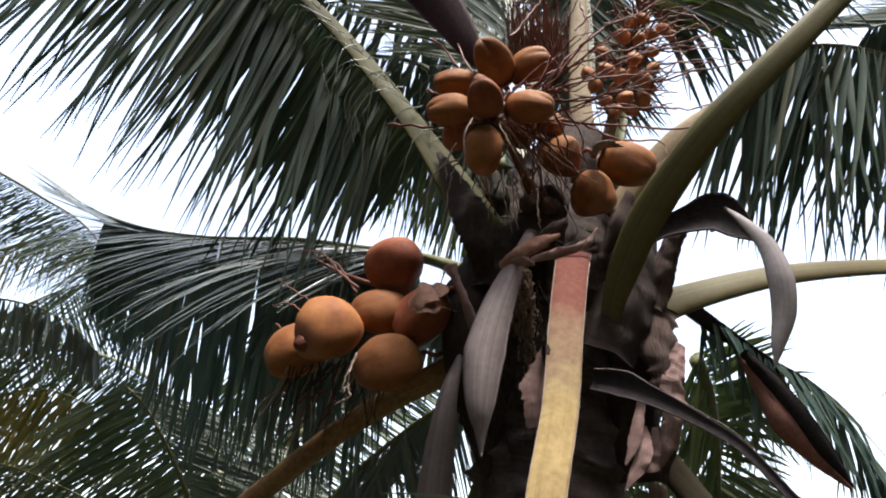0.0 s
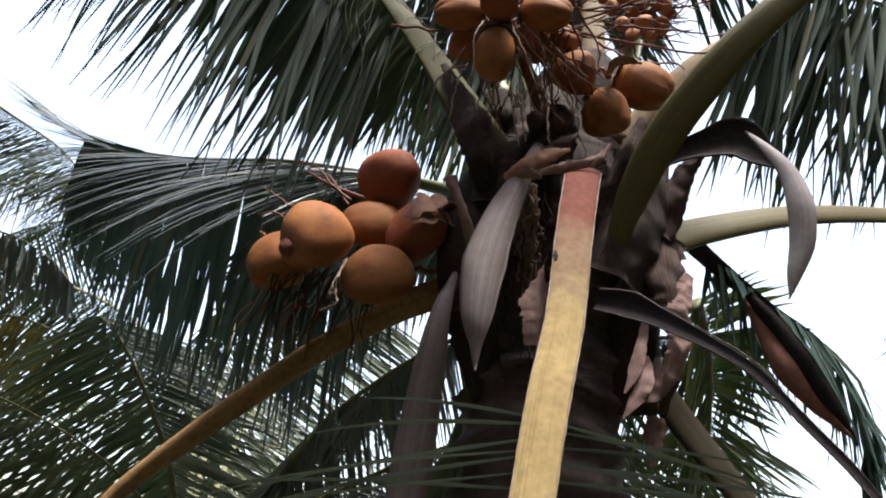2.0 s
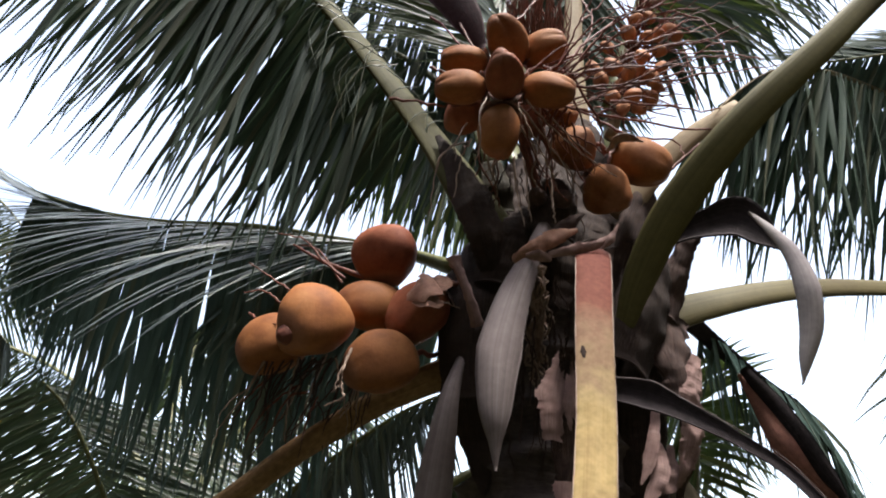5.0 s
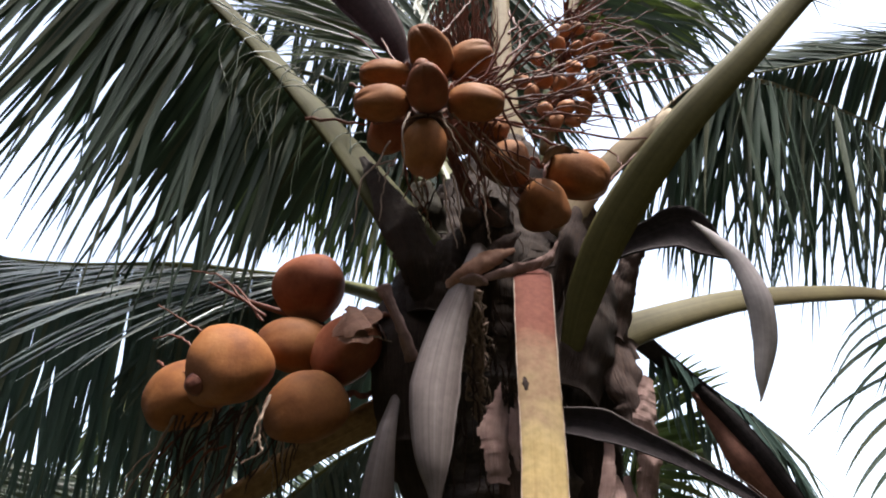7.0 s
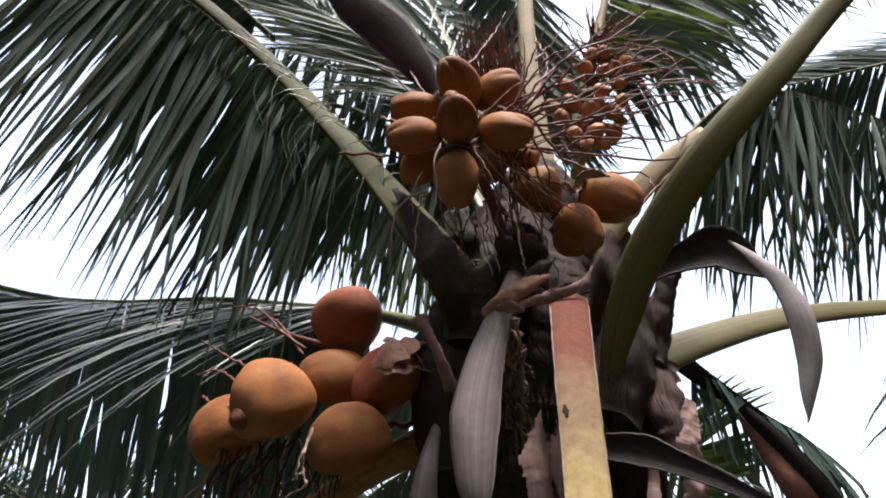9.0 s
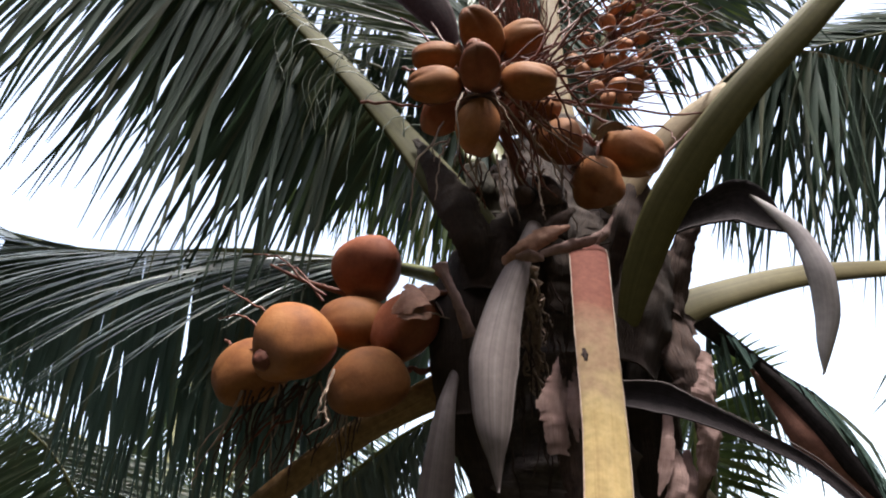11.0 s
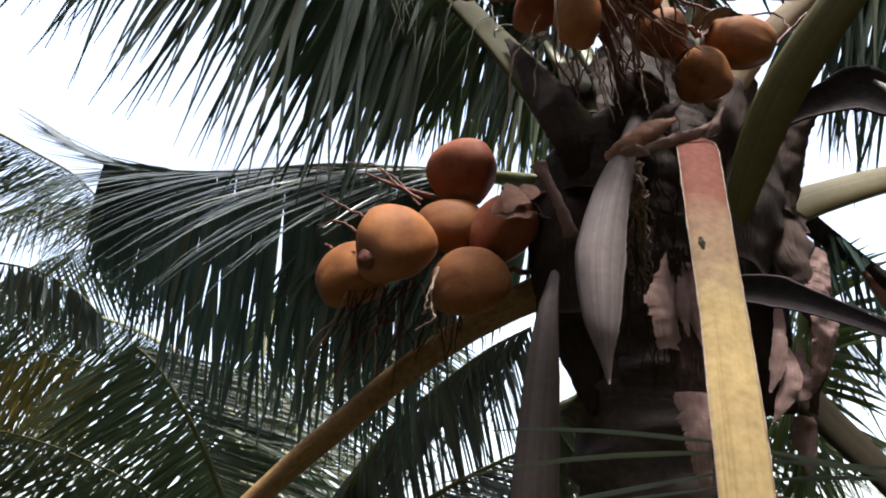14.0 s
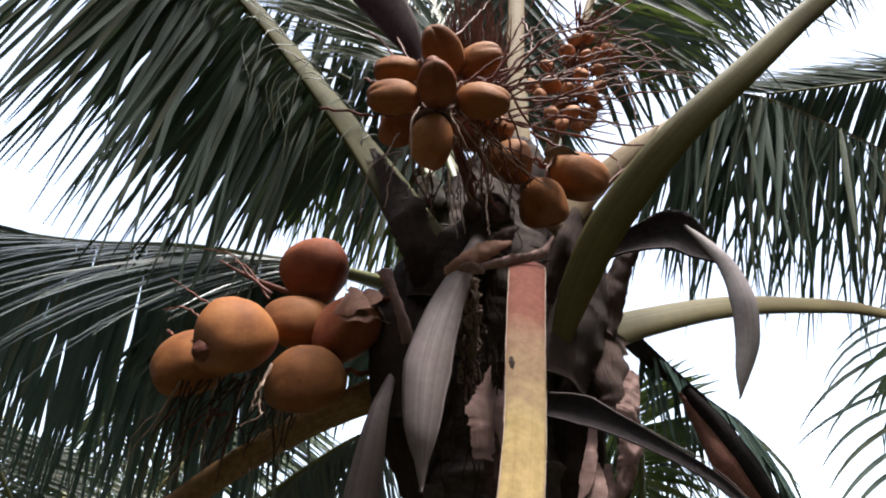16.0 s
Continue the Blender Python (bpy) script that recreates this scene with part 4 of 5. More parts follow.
twigs("twig", [
    [(0.432, 1.600, 2.699), (0.526, 1.600, 2.722), (0.625, 1.600, 2.754), (0.682, 1.600, 2.767), (0.801, 1.600, 2.803)],
    [(0.417, 1.600, 2.781), (0.530, 1.600, 2.824), (0.605, 1.580, 2.829), (0.680, 1.550, 2.858)],
    [(0.466, 1.650, 2.942), (0.563, 1.630, 2.969), (0.641, 1.600, 2.907), (0.653, 1.580, 2.798)],
    [(0.508, 1.680, 3.078), (0.573, 1.660, 2.963), (0.597, 1.640, 2.816), (0.592, 1.620, 2.679)],
    [(-0.036, 1.600, 2.844), (0.011, 1.560, 2.757), (0.052, 1.500, 2.641), (0.089, 1.460, 2.550)],
], TWIG_RED, 0.0034, 0.0014, 305, 0.002, "thin reddish-brown fruit twig")
twigs("twig", [
    [(0.001, 1.600, 2.954), (0.024, 1.570, 2.818), (0.055, 1.520, 2.690), (0.096, 1.460, 2.578)],
    [(-0.112, 1.450, 2.475), (-0.054, 1.440, 2.465), (0.005, 1.440, 2.465), (0.065, 1.440, 2.472)],
    [(-0.035, 1.500, 2.605), (-0.003, 1.480, 2.575), (0.048, 1.460, 2.554), (0.087, 1.450, 2.515)],
    [(0.316, 1.550, 2.557), (0.384, 1.530, 2.500), (0.471, 1.520, 2.486), (0.477, 1.500, 2.432)],
    [(0.450, 1.500, 2.404), (0.505, 1.500, 2.460), (0.543, 1.500, 2.482)],
], TWIG_RED, 0.0034, 0.0014, 310, 0.002, "thin reddish-brown fruit twig")
twigs("twig", [
    [(0.323, 1.600, 2.877), (0.369, 1.600, 2.936), (0.422, 1.600, 3.038)],
    [(0.156, 1.550, 2.810), (0.217, 1.580, 2.918), (0.269, 1.600, 3.041)],
    [(0.363, 1.700, 3.065), (0.368, 1.660, 2.925), (0.319, 1.620, 2.792)],
], TWIG_RED, 0.0034, 0.0014, 315, 0.002, "thin reddish-brown fruit twig")
twigs("twig", [
    [(0.063, 1.380, 2.441), (0.048, 1.360, 2.382), (0.050, 1.360, 2.331), (0.043, 1.370, 2.284)],
    [(0.033, 1.420, 2.411), (0.009, 1.420, 2.362), (-0.014, 1.420, 2.327), (-0.023, 1.430, 2.278), (-0.026, 1.440, 2.221)],
    [(0.042, 1.420, 2.376), (0.022, 1.420, 2.329), (0.015, 1.430, 2.258)],
    [(0.041, 1.420, 2.370), (0.013, 1.420, 2.360), (0.015, 1.420, 2.328)],
    [(0.112, 1.360, 2.427), (0.129, 1.360, 2.381), (0.157, 1.380, 2.340), (0.192, 1.420, 2.308)],
], TWIG_PALE, 0.0022, 0.001, 340, 0.0011, "pale dry fruit twig")
twigs("twig", [
    [(0.120, 1.380, 2.432), (0.164, 1.400, 2.391), (0.203, 1.420, 2.349), (0.251, 1.440, 2.290)],
    [(0.135, 1.380, 2.445), (0.184, 1.400, 2.404), (0.232, 1.410, 2.366), (0.311, 1.430, 2.326)],
    [(0.182, 1.420, 2.457), (0.227, 1.420, 2.397), (0.264, 1.420, 2.363)],
    [(0.141, 1.450, 2.367), (0.146, 1.440, 2.303), (0.148, 1.440, 2.258), (0.154, 1.450, 2.232)],
    [(0.128, 1.460, 2.373), (0.131, 1.460, 2.304), (0.144, 1.460, 2.227)],
], TWIG_PALE, 0.0022, 0.001, 345, 0.0011, "pale dry fruit twig")
twigs("twig", [
    [(0.195, 1.460, 2.329), (0.195, 1.450, 2.266), (0.198, 1.450, 2.234)],
    [(-0.138, 1.450, 1.977), (-0.147, 1.440, 1.942), (-0.149, 1.440, 1.919), (-0.158, 1.440, 1.902)],
    [(-0.138, 1.450, 1.977), (-0.152, 1.440, 1.934), (-0.161, 1.440, 1.902)],
    [(-0.149, 1.440, 1.919), (-0.145, 1.440, 1.896), (-0.169, 1.450, 1.883)],
    [(-0.027, 1.500, 2.093), (0.008, 1.500, 2.088), (0.036, 1.520, 2.087)],
], TWIG_PALE, 0.0022, 0.001, 350, 0.0011, "pale dry fruit twig")
twigs("twig", [
    [(-0.171, 1.620, 2.174), (-0.215, 1.640, 2.216), (-0.262, 1.660, 2.270), (-0.322, 1.700, 2.302)],
    [(-0.175, 1.620, 2.164), (-0.230, 1.660, 2.248), (-0.273, 1.700, 2.279)],
    [(-0.272, 1.620, 2.142), (-0.316, 1.640, 2.176), (-0.362, 1.660, 2.212)],
    [(-0.277, 1.620, 2.111), (-0.321, 1.640, 2.145), (-0.363, 1.660, 2.147)],
    [(-0.234, 1.620, 1.960), (-0.269, 1.640, 1.939), (-0.302, 1.660, 1.901), (-0.319, 1.680, 1.871)],
], TWIG_RED, 0.0026, 0.001, 380, 0.001, "thin reddish-brown fruit twig")
twigs("twig", [
    [(-0.213, 1.600, 1.946), (-0.238, 1.600, 1.937), (-0.259, 1.620, 1.917), (-0.270, 1.640, 1.879)],
    [(-0.193, 1.580, 1.932), (-0.208, 1.600, 1.895), (-0.213, 1.600, 1.862)],
    [(-0.283, 1.640, 1.984), (-0.310, 1.660, 1.963), (-0.344, 1.680, 1.932)],
    [(-0.338, 1.620, 2.091), (-0.308, 1.580, 2.062), (-0.276, 1.550, 2.046)],
], TWIG_RED, 0.0026, 0.001, 385, 0.001, "thin reddish-brown fruit twig")
rng = random.Random(77)
# young flower head: many twigs with nutlets
for i in range(130):
    f = rng.random()
    a = Vector((0.417, 1.660, 2.652)).lerp(Vector((0.517, 1.690, 3.069)), f)
    b = a + SIDE * rng.uniform(-0.10, 0.14) + RISE * rng.uniform(-0.05, 0.10) + FRONT * rng.uniform(-0.02, 0.10)
    part("twig", strand([a, a.lerp(b, 0.5) + RISE * rng.uniform(-0.02, 0.02), b], 0.0027, 0.0012, 420 + i, 0.0011, 8), TWIG_RED, palm)
for i, (c, r) in enumerate([((0.460, 1.600, 2.784), 30), ((0.477, 1.600, 2.722), 32), ((0.430, 1.600, 2.667), 28), ((0.472, 1.610, 2.670), 32), ((0.394, 1.620, 2.764), 34), ((0.366, 1.620, 2.720), 30), ((0.548, 1.620, 2.897), 26), ((0.518, 1.620, 2.879), 28), ((0.446, 1.630, 2.883), 30), ((0.411, 1.630, 2.716), 26), ((0.506, 1.630, 2.944), 24), ((0.445, 1.610, 2.637), 24), ((0.354, 1.640, 2.771), 30), ((0.566, 1.620, 2.880), 22), ((0.505, 1.600, 2.754), 26), ((0.424, 1.600, 2.731), 26), ((0.484, 1.610, 2.857), 26), ((0.477, 1.640, 2.943), 24), ((0.511, 1.610, 2.815), 24), ((0.386, 1.610, 2.664), 26), ((0.403, 1.600, 2.626), 26), ((0.396, 1.640, 2.844), 24), ((0.499, 1.620, 2.713), 24), ((0.463, 1.630, 2.761), 28)]):
    coconut(c, SIDE * rng.uniform(-0.5, 0.8) + RISE * rng.uniform(-0.6, 0.6) + FRONT * 0.5, r * 0.0016, r * 0.00118, NUTLET, 90 + i, "small unripe reddish-brown nutlet on a twig", "nutlets of the flower head", cap=False, stem=False)
# long thin twigs that fan out over the flower head and past it
for i in range(13):
    a = Vector((0.417, 1.640, 2.66)).lerp(Vector((0.50, 1.660, 2.98)), rng.random())
    b = a + SIDE * rng.uniform(0.10, 0.30) + RISE * rng.uniform(-0.06, 0.14) + FRONT * rng.uniform(0.0, 0.1)
    part("twig", strand([a, a.lerp(b, 0.35) + RISE * rng.uniform(-0.02, 0.03), a.lerp(b, 0.7) + RISE * rng.uniform(-0.02, 0.03), b], 0.0024, 0.0009, 1200 + i, 0.0013, 18, 4), TWIG_RED, palm)
for i in range(20):
    a = Vector((0.14, 1.42, 2.47)) + SIDE * rng.uniform(-0.03, 0.08) + RISE * rng.uniform(-0.02, 0.05)
    b = a + SIDE * rng.uniform(0.12, 0.42) + RISE * rng.uniform(-0.02, 0.24) + FRONT * rng.uniform(-0.12, 0.0)
    part("twig", strand([a, a.lerp(b, 0.35) + RISE * rng.uniform(-0.03, 0.02), a.lerp(b, 0.7) + RISE * rng.uniform(-0.02, 0.03), b], 0.0028, 0.001, 1240 + i, 0.0013, 22, 4), TWIG_RED, palm)
# bare fruit twigs that hang under the lower bunch
for i in range(44):
    a = Vector((-0.2, 1.56, 1.99)) + SIDE * rng.uniform(-0.09, 0.12) + FRONT * rng.uniform(-0.05, 0.02)
    b = a - RISE * rng.uniform(0.07, 0.19) + SIDE * rng.uniform(-0.12, 0.02)
    part("twig", strand([a, a.lerp(b, 0.4) + SIDE * rng.uniform(-0.012, 0.012), a.lerp(b, 0.75) + SIDE * rng.uniform(-0.012, 0.012), b], 0.002, 0.0008, 1280 + i, 0.0009, 16, 4), TWIG_PALE if i % 5 == 0 else SHEATH, palm)
# red fibre at the heart of the crown
for i in range(130):
    a = Vector((0.228, 1.720, 2.844)) + SIDE * rng.uniform(-0.06, 0.085) + FRONT * rng.uniform(-0.03, 0.03)
    b = a + RISE * rng.uniform(0.08, 0.24) + SIDE * rng.uniform(-0.03, 0.03)
    part("fibre_strand", strand([a, a.lerp(b, 0.5) + SIDE * rng.uniform(-0.01, 0.01), b], 0.003, 0.001, 480 + i, 0.004, 8), DRY_RUST, palm)
for i in range(34):
    a = Vector((0.123, 1.450, 2.497)) + SIDE * rng.uniform(-0.07, 0.12) + RISE * rng.uniform(-0.06, 0.01) + FRONT * rng.uniform(-0.03, 0.07)
    b = a - RISE * rng.uniform(0.07, 0.17) + SIDE * (rng.uniform(-0.08, 0.09) + (0.05 if i % 2 else 0))
    part("twig", strand([a, a.lerp(b, 0.4) + SIDE * rng.uniform(-0.02, 0.02), a.lerp(b, 0.75) + SIDE * rng.uniform(-0.015, 0.015), b], 0.0027, 0.0011, 560 + i, 0.0011, 14), TWIG_RED if i % 4 else TWIG_PALE, palm)
# wavy dry flower twigs under the dry spathe
for i in range(26):
    a = Vector((0.150, 1.460, 2.150)) + SIDE * rng.uniform(-0.012, 0.02) + FRONT * rng.uniform(-0.02, 0.02)
    b = a - RISE * rng.uniform(0.1, 0.22) + SIDE * rng.uniform(-0.01, 0.045)
    part("twig", strand([a, a.lerp(b, 0.35) + SIDE * 0.006, a.lerp(b, 0.7) - SIDE * 0.004, b], 0.0034, 0.0022, 520 + i, 0.005, 18), TWIG_PALE, palm)

# ---------------------------------------------------------------- torn sheaths
shred = random.Random(19)
for pts, wid, seed, skin in (
        ([(0.118, 1.440, 2.145), (0.151, 1.430, 2.169), (0.191, 1.430, 2.191), (0.232, 1.440, 2.215)], [0.014, 0.03, 0.028, 0.008], 11, HUSK_PEACH),
        ([(0.175, 1.425, 2.154), (0.214, 1.415, 2.163), (0.255, 1.415, 2.174), (0.296, 1.430, 2.208)], [0.01, 0.02, 0.018, 0.006], 12, PAPER),
        ([(0.271, 1.420, 2.174), (0.286, 1.415, 2.192), (0.302, 1.420, 2.222)], [0.006, 0.014, 0.003], 14, PAPER),
        ([(0.140, 1.430, 2.153), (0.161, 1.420, 2.149), (0.183, 1.425, 2.145)], [0.008, 0.022, 0.005], 18, PAPER),
        ([(0.193, 1.450, 2.218), (0.225, 1.450, 2.236), (0.253, 1.460, 2.262)], [0.01, 0.024, 0.006], 15, SHEATH)):
    part("torn_sheath", shell(pts, wid, [38] * len(wid), (0, 1, 0.5), 26, 8, 0.0015, 0.3, seed, 0.0014), skin, palm, "frayed pinkish-brown sheath scrap", smooth=False)
for pts, wid, seed, turn in (
        ([(-0.054, 1.500, 2.093), (-0.032, 1.480, 2.101), (-0.011, 1.480, 2.111), (0.009, 1.500, 2.108)], [0.012, 0.06, 0.065, 0.016], 16, (0, 1, 0.8)),
        ([(-0.045, 1.490, 2.079), (-0.019, 1.470, 2.078), (0.007, 1.480, 2.075)], [0.008, 0.035, 0.008], 17, (0, 1, 0.6)),
        ([(-0.023, 1.490, 2.103), (-0.002, 1.490, 2.118), (0.015, 1.500, 2.134)], [0.02, 0.045, 0.03], 18, (0.2, 1, 0.7))):
    part("torn_sheath", shell(pts, wid, [14] * len(wid), (turn[0], 1, -0.4 * turn[2]), 24, 7, 0.0015, 0.3, seed, 0.0014), HUSK_PEACH, palm, "frayed pinkish sheath scrap", smooth=False)
part("break_hollow", shell([(0.240, 1.460, 2.190), (0.273, 1.470, 2.204), (0.307, 1.470, 2.209)], [0.02, 0.035, 0.02], [50, 50, 50], (0, -1, 0.2), 12, 8, 0.003, 0.1, 24), FIBRE, palm, "dark hollow above the break")
for pts, wid, seed, skin in (
        ([(0.197, 1.450, 1.989), (0.179, 1.440, 1.925), (0.176, 1.437, 1.883), (0.175, 1.440, 1.849)], [0.016, 0.046, 0.038, 0.026], 51, PAPER),
        ([(0.207, 1.437, 1.950), (0.201, 1.430, 1.905), (0.203, 1.435, 1.864)], [0.012, 0.018, 0.003], 54, PAPER),
        ([(0.209, 1.455, 1.935), (0.203, 1.450, 1.854), (0.202, 1.450, 1.815), (0.199, 1.455, 1.787)], [0.05, 0.05, 0.046, 0.036], 52, SHEATH),
        ([(0.228, 1.445, 1.973), (0.220, 1.437, 1.915), (0.223, 1.440, 1.856)], [0.034, 0.034, 0.01], 53, PAPER),
        ([(0.199, 1.445, 1.790), (0.198, 1.440, 1.753), (0.200, 1.440, 1.716), (0.201, 1.450, 1.666)], [0.044, 0.042, 0.034, 0.016], 59, PAPER)):
    part("torn_sheath", shell(pts, wid, [18] * len(wid), (0.3 - 0.4 * (seed % 2), 1, 0.1), 60, 12, 0.0015, 0.3, seed, 0.0011), skin, palm, "torn pinkish papery strip", smooth=False)
for i in range(14):
    a = Vector((0.218, 1.44, 1.967)) + SIDE * shred.uniform(-0.03, 0.035)
    e = a - RISE * shred.uniform(0.03, 0.09) + SIDE * shred.uniform(-0.015, 0.015)
    part("fibre_strand", strand([a + RISE * 0.03, a, e], 0.0022, 0.0009, 960 + i, 0.002, 10, 4), SHEATH, palm)
part("torn_sheath", shell([(0.438, 1.600, 2.128), (0.427, 1.560, 2.030), (0.437, 1.550, 1.951), (0.440, 1.560, 1.873), (0.417, 1.580, 1.785)], [0.10, 0.09, 0.055, 0.036, 0.02], [50, 45, 45, 45, 40], (-0.2, 1, 0.2), 50, 14, 0.003, 0.35, 14, 0.003), SHEATH, palm, "brown fibrous torn sheath")
part("torn_sheath", shell([(0.473, 1.560, 2.039), (0.450, 1.540, 1.974), (0.439, 1.535, 1.906), (0.425, 1.540, 1.848), (0.407, 1.550, 1.803)], [0.02, 0.044, 0.05, 0.036, 0.008], [26, 22, 20, 20, 20], (-0.25, 1, 0.1), 60, 14, 0.0015, 0.42, 19, 0.0026), PAPER, palm, "torn pinkish papery sheath", smooth=False)
for pts, wid, seed in (
        ([(0.388, 1.560, 1.881), (0.381, 1.540, 1.833), (0.363, 1.540, 1.796), (0.341, 1.540, 1.765)], [0.012, 0.03, 0.024, 0.002], 55),
        ([(0.409, 1.560, 1.880), (0.404, 1.550, 1.835), (0.401, 1.550, 1.810), (0.384, 1.550, 1.798)], [0.01, 0.024, 0.02, 0.004], 56),
        ([(0.395, 1.570, 1.956), (0.379, 1.550, 1.896), (0.360, 1.540, 1.842), (0.345, 1.540, 1.809)], [0.01, 0.022, 0.02, 0.003], 57),
        ([(0.413, 1.600, 1.786), (0.408, 1.600, 1.744), (0.404, 1.600, 1.696)], [0.03, 0.035, 0.002], 58)):
    part("torn_sheath", shell(pts, wid, [12] * len(wid), (0.3, 1, 0), 26, 7, 0.002, 0.25, seed, 0.0014), PAPER, palm, "torn pale papery strip", smooth=False)
part("leaf_base", shell([(0.215, 1.530, 2.235), (0.218, 1.540, 2.298), (0.233, 1.570, 2.378), (0.265, 1.620, 2.480)], [0.09, 0.10, 0.08, 0.05], [60, 60, 55, 50], (0, 1, 0), 24, 10, 0.006, 0.15, 28, 0.004), FIBRE, palm, "dark fibrous leaf base")
part("cut_stub", stalk([(0.246, 1.560, 2.335), (0.233, 1.520, 2.320), (0.223, 1.490, 2.310)], [0.04, 0.034, 0.036], [0.04, 0.034, 0.036], (0, 0, 1), 10, 14, 1.0, 0.06, 34), SHEATH, palm, "brown stub of a cut bunch")
part("cut_stub", stalk([(0.196, 1.560, 2.340), (0.186, 1.530, 2.329), (0.176, 1.500, 2.319)], [0.045, 0.04, 0.03], [0.045, 0.04, 0.03], (0, 0, 1), 10, 14, 1.0, 0.06, 35), SHEATH, palm, "brown stub of a cut bunch")
part("leaf_base", shell([(0.130, 1.600, 2.335), (0.118, 1.595, 2.393), (0.107, 1.600, 2.454)], [0.05, 0.062, 0.04], [30, 30, 30], (0.1, 1, -0.3), 20, 8, 0.004, 0.1, 29, 0.001), STALK_DULL_SHADE, palm, "smooth grey-olive sheath")
part("leaf_base", shell([(0.383, 1.660, 1.797), (0.380, 1.640, 1.882), (0.383, 1.620, 1.971), (0.400, 1.620, 2.051)], [0.10, 0.12, 0.12, 0.10], [60, 60, 60, 55], (-0.1, 1, 0), 24, 10, 0.006, 0.12, 27, 0.004), FIBRE, palm, "dark fibrous leaf base")
part("leaf_base", shell([(0.322, 1.550, 2.008), (0.366, 1.550, 2.107), (0.404, 1.560, 2.198), (0.438, 1.580, 2.304)], [0.13, 0.13, 0.10, 0.06], [70, 65, 60, 50], (-0.3, 1, 0), 24, 10, 0.006, 0.12, 16, 0.004), FIBRE, palm, "dark fibrous leaf base")
part("leaf_base", shell([(0.067, 1.600, 1.951), (0.062, 1.580, 2.038), (0.069, 1.580, 2.138), (0.095, 1.600, 2.258)], [0.10, 0.11, 0.12, 0.08], [70, 65, 60, 50], (0.3, 1, 0), 24, 10, 0.006, 0.12, 17, 0.004), FIBRE, palm, "dark fibrous leaf base")

part("leaf_base", shell([(0.105, 1.550, 2.146), (0.117, 1.550, 2.210), (0.142, 1.560, 2.272), (0.175, 1.580, 2.339)], [0.09, 0.10, 0.08, 0.02], [60, 55, 50, 45], (0.2, 1, 0), 30, 10, 0.005, 0.2, 38, 0.003), FIBRE, palm, "dark fibrous leaf base")
# dark sheet added over the arching stalk's base, standing in for shade there
part("leaf_base", shell([(-0.009, 1.575, 2.489), (0.031, 1.540, 2.383), (0.063, 1.515, 2.293), (0.085, 1.510, 2.218), (0.092, 1.530, 2.166)], [0.012, 0.05, 0.075, 0.066, 0.03], [40, 48, 52, 50, 45], (0.2, 1, 0), 50, 14, 0.003, 0.22, 91, 0.0014), FIBRE, palm, "dark sheet added over a leaf stalk base in place of shade", smooth=False)
part("leaf_base", shell([(0.127, 1.660, 2.123), (0.098, 1.640, 2.020), (0.094, 1.630, 1.927), (0.100, 1.630, 1.790)], [0.17, 0.17, 0.12, 0.008], [60, 55, 50, 45], (0.1, 1, 0), 40, 10, 0.006, 0.3, 39, 0.003), FIBRE, palm, "dark fibrous leaf base")
part("leaf_base", shell([(0.350, 1.620, 2.181), (0.386, 1.610, 2.294), (0.432, 1.610, 2.405), (0.471, 1.630, 2.475)], [0.07, 0.075, 0.05, 0.012], [50, 45, 40, 35], (-0.2, 1, 0), 30, 12, 0.005, 0.25, 71, 0.0025), SHEATH, palm, "brown fibrous leaf base")
part("leaf_base", shell([(0.431, 1.580, 2.120), (0.458, 1.570, 2.198), (0.488, 1.560, 2.264), (0.524, 1.540, 2.308)], [0.07, 0.06, 0.04, 0.01], [50, 45, 40, 35], (-0.3, 1, 0), 30, 12, 0.005, 0.25, 72, 0.0025), SHEATH, palm, "brown fibrous leaf base")
part("leaf_base", shell([(0.340, 1.680, 2.231), (0.359, 1.680, 2.319), (0.386, 1.690, 2.419), (0.415, 1.700, 2.498)], [0.11, 0.12, 0.09, 0.02], [50, 45, 40, 35], (-0.1, 1, 0), 30, 12, 0.005, 0.2, 73, 0.002), FIBRE, palm, "dark fibrous leaf base")
hair = random.Random(9)
for i in range(60):
    a = Vector((0.239, 1.580, 2.398)) + SIDE * hair.uniform(-0.13, 0.05) + RISE * hair.uniform(-0.1, 0.06) + FRONT * hair.uniform(-0.02, 0.03)
    e = a - RISE * hair.uniform(0.06, 0.2) + SIDE * hair.uniform(-0.03, 0.03)
    part("fibre_strand", strand([a, a.lerp(e, 0.5) + SIDE * hair.uniform(-0.012, 0.012), e], 0.0022, 0.001, 800 + i, 0.002, 10, 4), TWIG_PALE if i % 6 == 0 else SHEATH, palm)
for i in range(40):
    a = Vector((0.211, 1.460, 2.032)) + SIDE * hair.uniform(-0.1, 0.03) + RISE * hair.uniform(-0.12, 0.1)
    e = a - RISE * hair.uniform(0.05, 0.16) + SIDE * hair.uniform(-0.02, 0.02)
    part("fibre_strand", strand([a, a.lerp(e, 0.5) + SIDE * hair.uniform(-0.01, 0.01), e], 0.002, 0.001, 870 + i, 0.002, 10, 4), SHEATH, palm)
# torn pale cap and scratches on the coconut beside the thick stalk
part("torn_cap", shell([(0.315, 1.470, 2.414), (0.324, 1.450, 2.423), (0.346, 1.440, 2.426), (0.366, 1.440, 2.423)], [0.02, 0.032, 0.03, 0.006], [60, 55, 50, 50], (0.1, 0.6, -1), 16, 8, 0.003, 0.3, 61, 0.002), STALK_RIM, palm, "pale torn cap")

